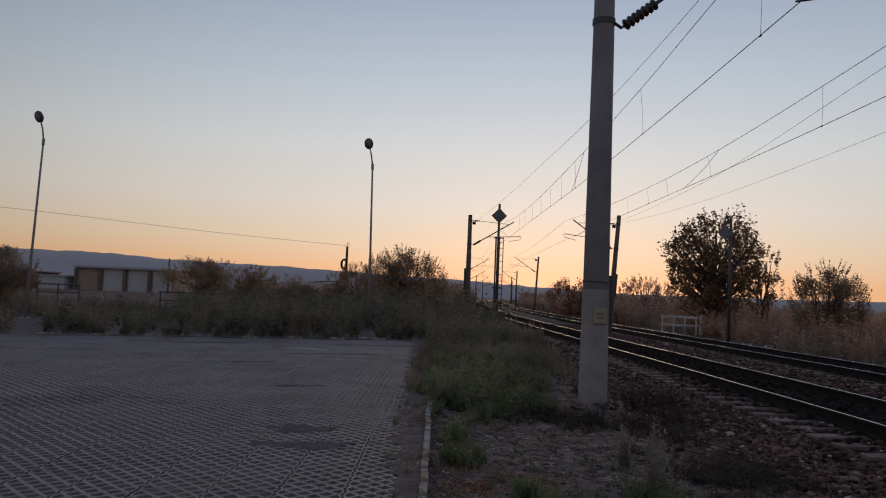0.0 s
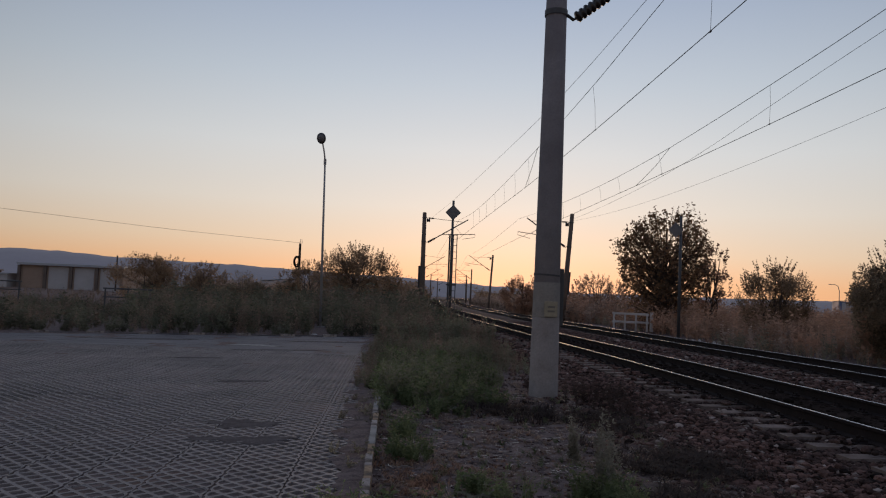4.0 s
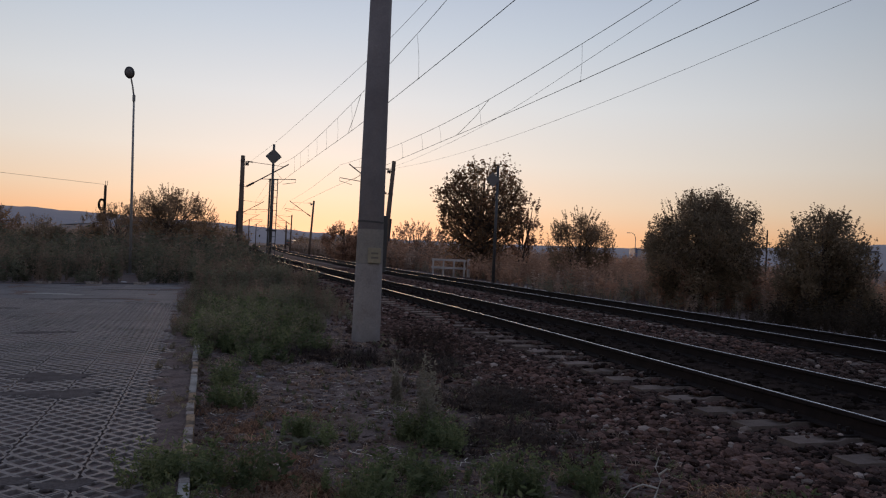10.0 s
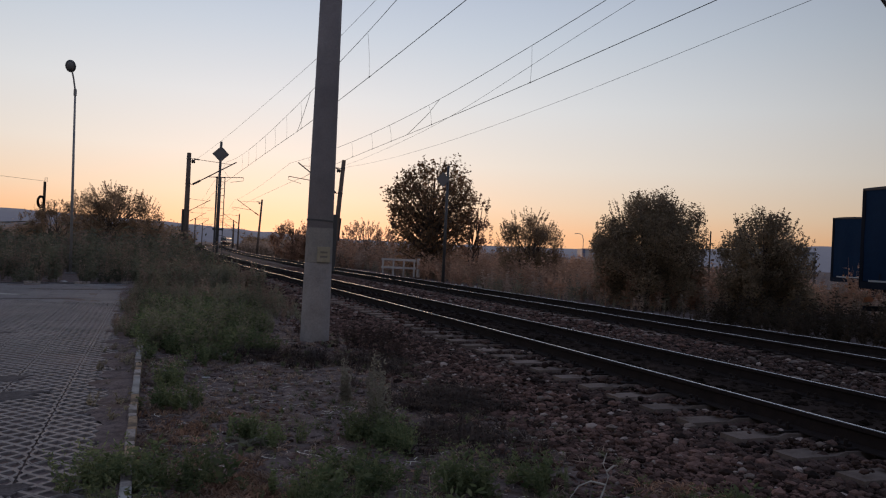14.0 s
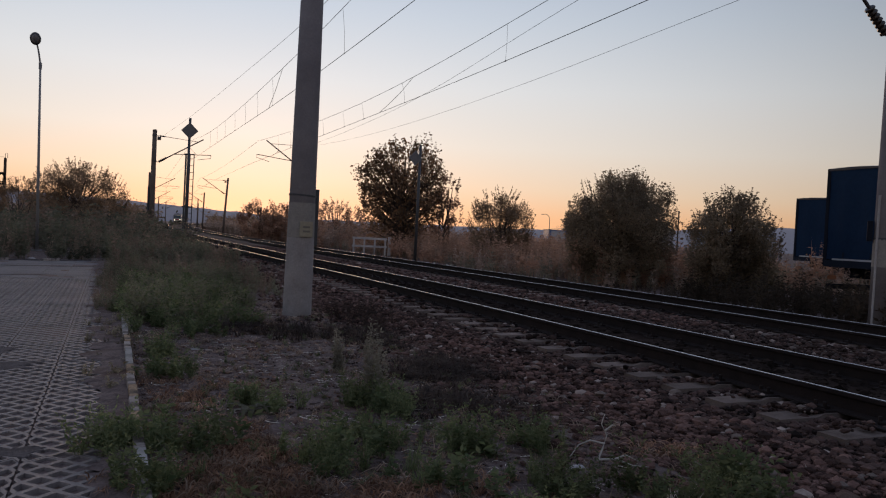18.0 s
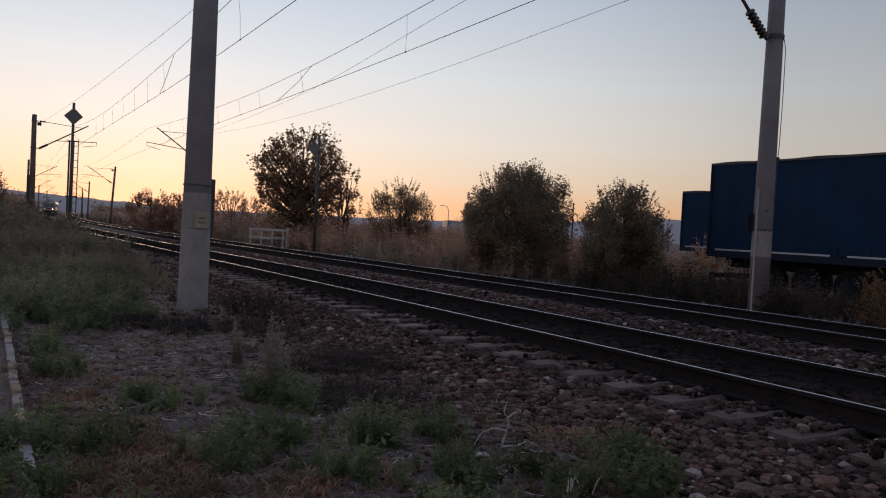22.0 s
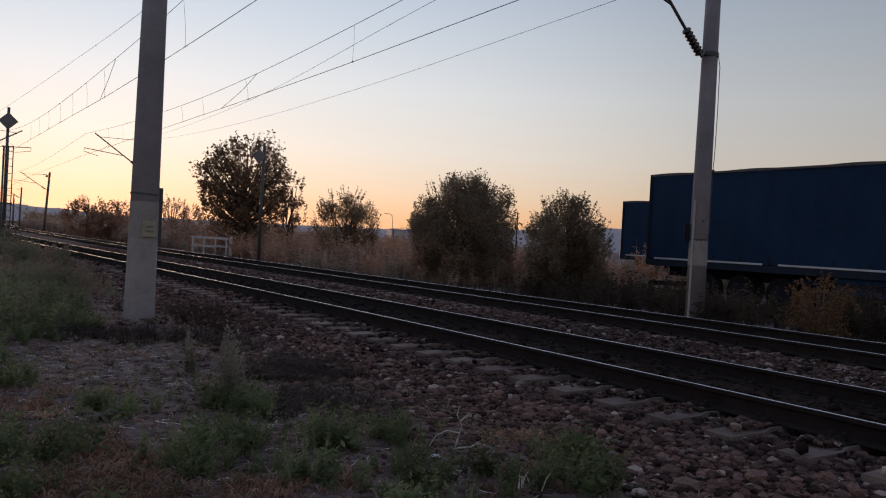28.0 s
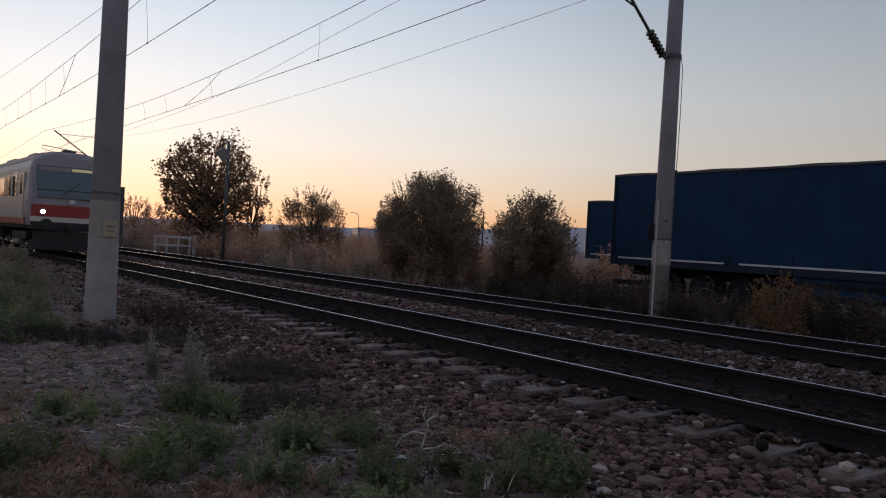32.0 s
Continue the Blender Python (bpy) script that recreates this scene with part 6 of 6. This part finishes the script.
# ---------------------------------------------------------------- train
PAINT_GREY = mat("slate_grey_coach_paint", (0.22, 0.195, 0.205), (0.28, 0.25, 0.26), 0.4, 1, 20, 0.03, c=(0.16, 0.15, 0.17), stain=0.4)
PAINT_RED = mat("red_coach_paint", (0.25, 0.03, 0.027), (0.32, 0.047, 0.04), 0.5, 1, 20, 0.03, c=(0.17, 0.045, 0.038), stain=0.4)
PAINT_PALE = mat("pale_coach_paint", (0.4, 0.36, 0.325), (0.5, 0.45, 0.41), 0.28, 1, 20, 0.03, c=(0.38, 0.34, 0.32), stain=0.4, spec=0.6)
ROOF_GREY = mat("dirty_grey_roof", (0.2, 0.175, 0.165), (0.28, 0.25, 0.235), 0.7, 2, 20, 0.1)
UNDER = plain("grimy_underframe", (0.025, 0.023, 0.023), 0.8)
TRAIN_GLASS = glass("tinted_train_glass", (0.03, 0.045, 0.055), 0.04)
HEADLIGHT = glow("headlight_lamp", (1.0, 0.85, 0.62), 12.0)
DISPLAY = glow("amber_destination_display", (0.75, 0.6, 0.3), 0.12)

SECTION = [(0, 3.66), (0.55, 3.63), (1.0, 3.52), (1.23, 3.33), (1.33, 3.04), (1.37, 2.6), (1.42, 1.9), (1.425, 1.3), (1.38, 0.98)]
SECTION = [(-x, z) for x, z in SECTION[:0:-1]] + SECTION


def loft(sections):
    """Verts and faces through sections of equal length; the ends are closed."""
    n = len(sections[0])
    vs = [p for s in sections for p in s]
    fs = [(i * n + k, i * n + (k + 1) % n, (i + 1) * n + (k + 1) % n, (i + 1) * n + k) for i in range(len(sections) - 1) for k in range(n)]
    fs += [tuple(range(n))[::-1], tuple(range((len(sections) - 1) * n, len(sections) * n))]
    return vs, fs


def nose_y(z):
    """How far the front leans back at height z."""
    return float(np.interp(z, [0.9, 1.75, 3.3, 3.7], [0.0, 0.02, 0.34, 0.55]))


def front_panel(x0, x1, z0, z1, proud, mid=0.0):
    """A thin slab on the sloped front; mid lifts the upper edge's middle."""
    vs = []
    for y_ in (-proud, 0.03):
        for x, z in ((x0, z0), (x1, z0), (x1, z1), ((x0 + x1) / 2, z1 + mid), (x0, z1)):
            vs.append((x, nose_y(z) + y_, z))
    fs = [(0, 1, 2, 3, 4), (9, 8, 7, 6, 5)] + [(i, i + 5, (i + 1) % 5 + 5, (i + 1) % 5) for i in range(5)]
    return vs, fs


def rail_car(label, cab):
    c = empty("rail_car", (0, 0, 0), label, "train", "cars of the train")
    L = 22.6
    secs = []
    for y, k in ((0.0, 0.9), (0.05, 0.955), (0.16, 0.99), (0.32, 1.0)):
        secs.append([(x * k, y + nose_y(z) * (1 if y < 0.3 else 1), z * (1 - 0.012 * (1 - k) * 10 * (z > 2.5))) for x, z in SECTION])
    secs += [[(x, y, z) for x, z in SECTION] for y in (1.2, L - 0.1)] + [[(x * 0.97, L, z) for x, z in SECTION]]
    body = part("body_shell", loft(secs), PAINT_GREY if cab else PAINT_PALE, c, "pale and slate painted steel body", smooth=False)
    for s in (-1, 1):
        part("side_panel", box(s * 1.433 - 0.008, s * 1.433 + 0.008, 0.9, L - 0.05, 1.02, 1.95), PAINT_PALE, c, "pale lower side")
        part("red_band", box(s * 1.436 - 0.01, s * 1.436 + 0.01, 0.5, L - 0.05, 1.02, 1.22), PAINT_RED, c)
        part("window_band", box(s * 1.385 - 0.045, s * 1.385 + 0.03, 0.95, L - 0.05, 1.95, 2.85), PAINT_PALE, c, "pale window band")
        for k in range(11):
            y0 = 3.4 + k * 1.72
            if k == 5:
                continue
            w_ = part("window", box(s * 1.4 - 0.03, s * 1.4 + 0.035, y0, y0 + 1.35, 2.02, 2.78, 0.02), TRAIN_GLASS, c, "dark passenger window")
            part("window_frame", box(s * 1.4 - 0.03, s * 1.4 + 0.04, y0 - 0.05, y0, 1.98, 2.82), UNDER, w_)
        part("cab_window", box(s * 1.4 - 0.03, s * 1.4 + 0.035, 1.15, 1.75, 2.05, 2.8, 0.02), TRAIN_GLASS, c)
        for y0 in (2.05, 12.1):
            d = part("door", box(s * 1.415 - 0.03, s * 1.415 + 0.035, y0, y0 + 1.15, 1.05, 2.9, 0.015), PAINT_RED if y0 > 5 else PAINT_PALE, c, "passenger door")
            part("door_glass", box(s * 1.425 - 0.03, s * 1.425 + 0.037, y0 + 0.12, y0 + 1.03, 2.0, 2.78, 0.02), TRAIN_GLASS, d)
    part("roof", extrude([(-1.25, 3.32), (-1.01, 3.55), (-0.55, 3.66), (0, 3.69), (0.55, 3.66), (1.01, 3.55), (1.25, 3.32)], 0.75, L - 0.1), ROOF_GREY, c, "dirty grey roof", smooth=False)
    for y0, ln in ((4.5, 1.4), (9, 2.2), (15, 1.6)):
        part("roof_vent", box(-0.5, 0.5, y0, y0 + ln, 3.66, 3.84, 0.04), ROOF_GREY, c)
    if cab:
        part("horn_box", box(-0.22, 0.22, 0.75, 1.1, 3.66, 3.76, 0.02), STEEL, c)
        part("front_red_band", front_panel(-1.31, 1.31, 1.3, 1.72, 0.012), PAINT_RED, c, "red band across the front")
        part("front_grey_strip", front_panel(-1.33, 1.33, 1.12, 1.295, 0.014), PAINT_PALE, c, "pale strip under the red band")
        ws = part("windscreen", front_panel(-1.12, 1.12, 1.98, 3.12, 0.012), TRAIN_GLASS, c, "wide dark windscreen")
        part("destination_display", front_panel(0.0, 1.06, 2.96, 3.06, 0.02), DISPLAY, ws, "lit amber destination display")
        part("blind_box", front_panel(-1.06, -0.03, 2.94, 3.07, 0.018), ROOF_GREY, ws)
        part("wiper", tube([(-0.4, nose_y(2.0) - 0.03, 2.02), (0.25, nose_y(2.5) - 0.03, 2.55)], 0.012, 5), UNDER, ws)
        part("cross_bar", front_panel(-1.12, 1.12, 2.24, 2.27, 0.02), UNDER, ws)
        part("emblem", front_panel(-0.08, 0.1, 1.8, 1.94, 0.016), PAINT_PALE, c, "small pale emblem")
        for s in (-1, 1):
            h = part("headlight", tube([(s * 0.94, -0.035, 1.47), (s * 0.94, 0.02, 1.47)], 0.115, 18), UNDER, c, "round headlight, lit")
            part("lamp", tube([(s * 0.94, -0.045, 1.47), (s * 0.94, -0.036, 1.47)], 0.076, 16), HEADLIGHT, h, "glowing headlight lamp")
            b = part("buffer", tube([(s * 0.875, 0.05, 1.02), (s * 0.875, -0.35, 1.02)], [0.11, 0.1], 12), UNDER, c)
            part("buffer_plate", tube([(s * 0.875, -0.35, 1.02), (s * 0.875, -0.4, 1.02)], [0.22, 0.21], 16), UNDER, b)
            part("step", box(s * 1.15 - 0.25, s * 1.15 + 0.25, 0.0, 0.3, 0.35, 0.42, 0.01), UNDER, c)
        part("coupler", box(-0.15, 0.15, -0.3, 0.2, 0.85, 1.1, 0.03), UNDER, c)
        part("buffer_beam", box(-1.3, 1.3, -0.02, 0.25, 0.82, 1.115, 0.02), UNDER, c)
        part("snow_plough", extrude([(-1.25, 0.14), (1.25, 0.14), (1.2, 0.8), (-1.2, 0.8)], -0.05, 0.06), UNDER, c)
    part("underframe", box(-1.25, 1.25, 0.3, L - 0.2, 0.86, 1.02), UNDER, c)
    part("equipment_box", box(-1.2, 1.2, 7.2, 14.5, 0.38, 0.88, 0.05), UNDER, c)
    for yc in (3.6, 18.6):
        part("bogie_frame", box(-1.08, 1.08, yc - 1.5, yc + 1.5, 0.45, 0.72, 0.04), UNDER, c)
        for dy in (-1.0, 1.0):
            part("axle", tube([(-0.8, yc + dy, 0.39), (0.8, yc + dy, 0.39)], 0.08, 8), UNDER, c)
            for s in (-0.753, 0.753):
                part("wheel", tube([(s - 0.07, yc + dy, 0.39), (s + 0.07, yc + dy, 0.39)], 0.385, 18), UNDER, c)
    return c


car_a = rail_car("red, slate and pale diesel rail car with lit headlights", True)
car_b = rail_car("second rail car of the approaching train", False)
# seconds and the y of the train's front
RUN = [(0, 680), (5, 575), (9, 492), (13, 405), (14.5, 375), (17, 323), (19, 280), (20, 258), (21, 237), (22, 216.5), (23, 197), (24, 178), (25, 159.5), (26, 141.5), (27, 124), (28, 106), (29, 87.5), (29.5, 78), (30, 68), (30.3, 61.5), (30.6, 55.5), (30.9, 49.5), (31.2, 44), (31.5, 39.5), (31.8, 34.2), (32.0, 30.8)]


def on_track(y, back):
    """Pose of a car whose front stands at y and whose rear lies further along the line."""
    a = Vector((float(centre(y)), y, RAIL_TOP))
    b = Vector((float(centre(y + back)), y + back, RAIL_TOP))
    d = b - a
    return pose(a.x, a.y, a.z, 0, 0, math.degrees(math.atan2(-d.x, d.y)))


MOVES = [(car_a, [(t, on_track(y, 20.0)) for t, y in RUN]), (car_b, [(t, on_track(y + 23.0, 20.0)) for t, y in RUN])]

# ---------------------------------------------------------------- pieces of paving and track
for x, y in PAVER_JOBS:
    part("paver", one, None, lot, at=pose(x, y, rng.normal(0, 0.0012), rng.normal(0, 0.14), rng.normal(0, 0.14), rng.normal(0, 0.12)))
for tr, off, y in SLEEPER_JOBS:
    s = part("sleeper", SLEEPER_MESH, None, tr, at=pose(float(centre(y)) + off, y, SLEEPER_TOP, 0, 0, heading(y) + rng.normal(0, 0.3)))
    part("rail_clip", CLIP_MESH, None, s)
SINGLE = [mesh("ballast_stone", *s, STONE_PIECE) for s in STONES]
for k in range(300):
    o, y = rng.uniform(-2.9, -1.3), 2.2 + 9 * rng.random() ** 1.5
    d = 0.034 * math.exp(rng.normal(0, 0.35))
    ob = part("ballast_stone", SINGLE[k % 6], None, bed, at=pose(float(centre(y)) + o, y, float(bed_z(o)) + d * 0.35, rng.uniform(-20, 20), rng.uniform(-20, 20), rng.uniform(0, 360)))
    ob.scale = (d, d * rng.uniform(0.7, 1), d * rng.uniform(0.6, 0.95))

BIG_STONES = ((3.87, 3.18, 0.075), (4.28, 5.12, 0.055), (3.99, 3.42, 0.06), (3.6, 6.4, 0.05), (4.05, 7.6, 0.05), (3.3, 4.9, 0.045), (4.6, 4.3, 0.05))
BIG = mesh("ballast_stone", *STONES[1], STONE_BROWN)
for x, y, d in BIG_STONES:
    o = x - float(centre(y))
    ob = part("ballast_stone", BIG, None, bed, "larger rounded stone", at=pose(x, y, max(float(bed_z(o)), float(ground_z(x, y))) + d * 0.4, 8, -5, x * 80))
    ob.scale = (d * 1.25, d, d * 0.75)


def motions():
    for thing, rows in MOVES:
        walk(thing, rows)


motions()
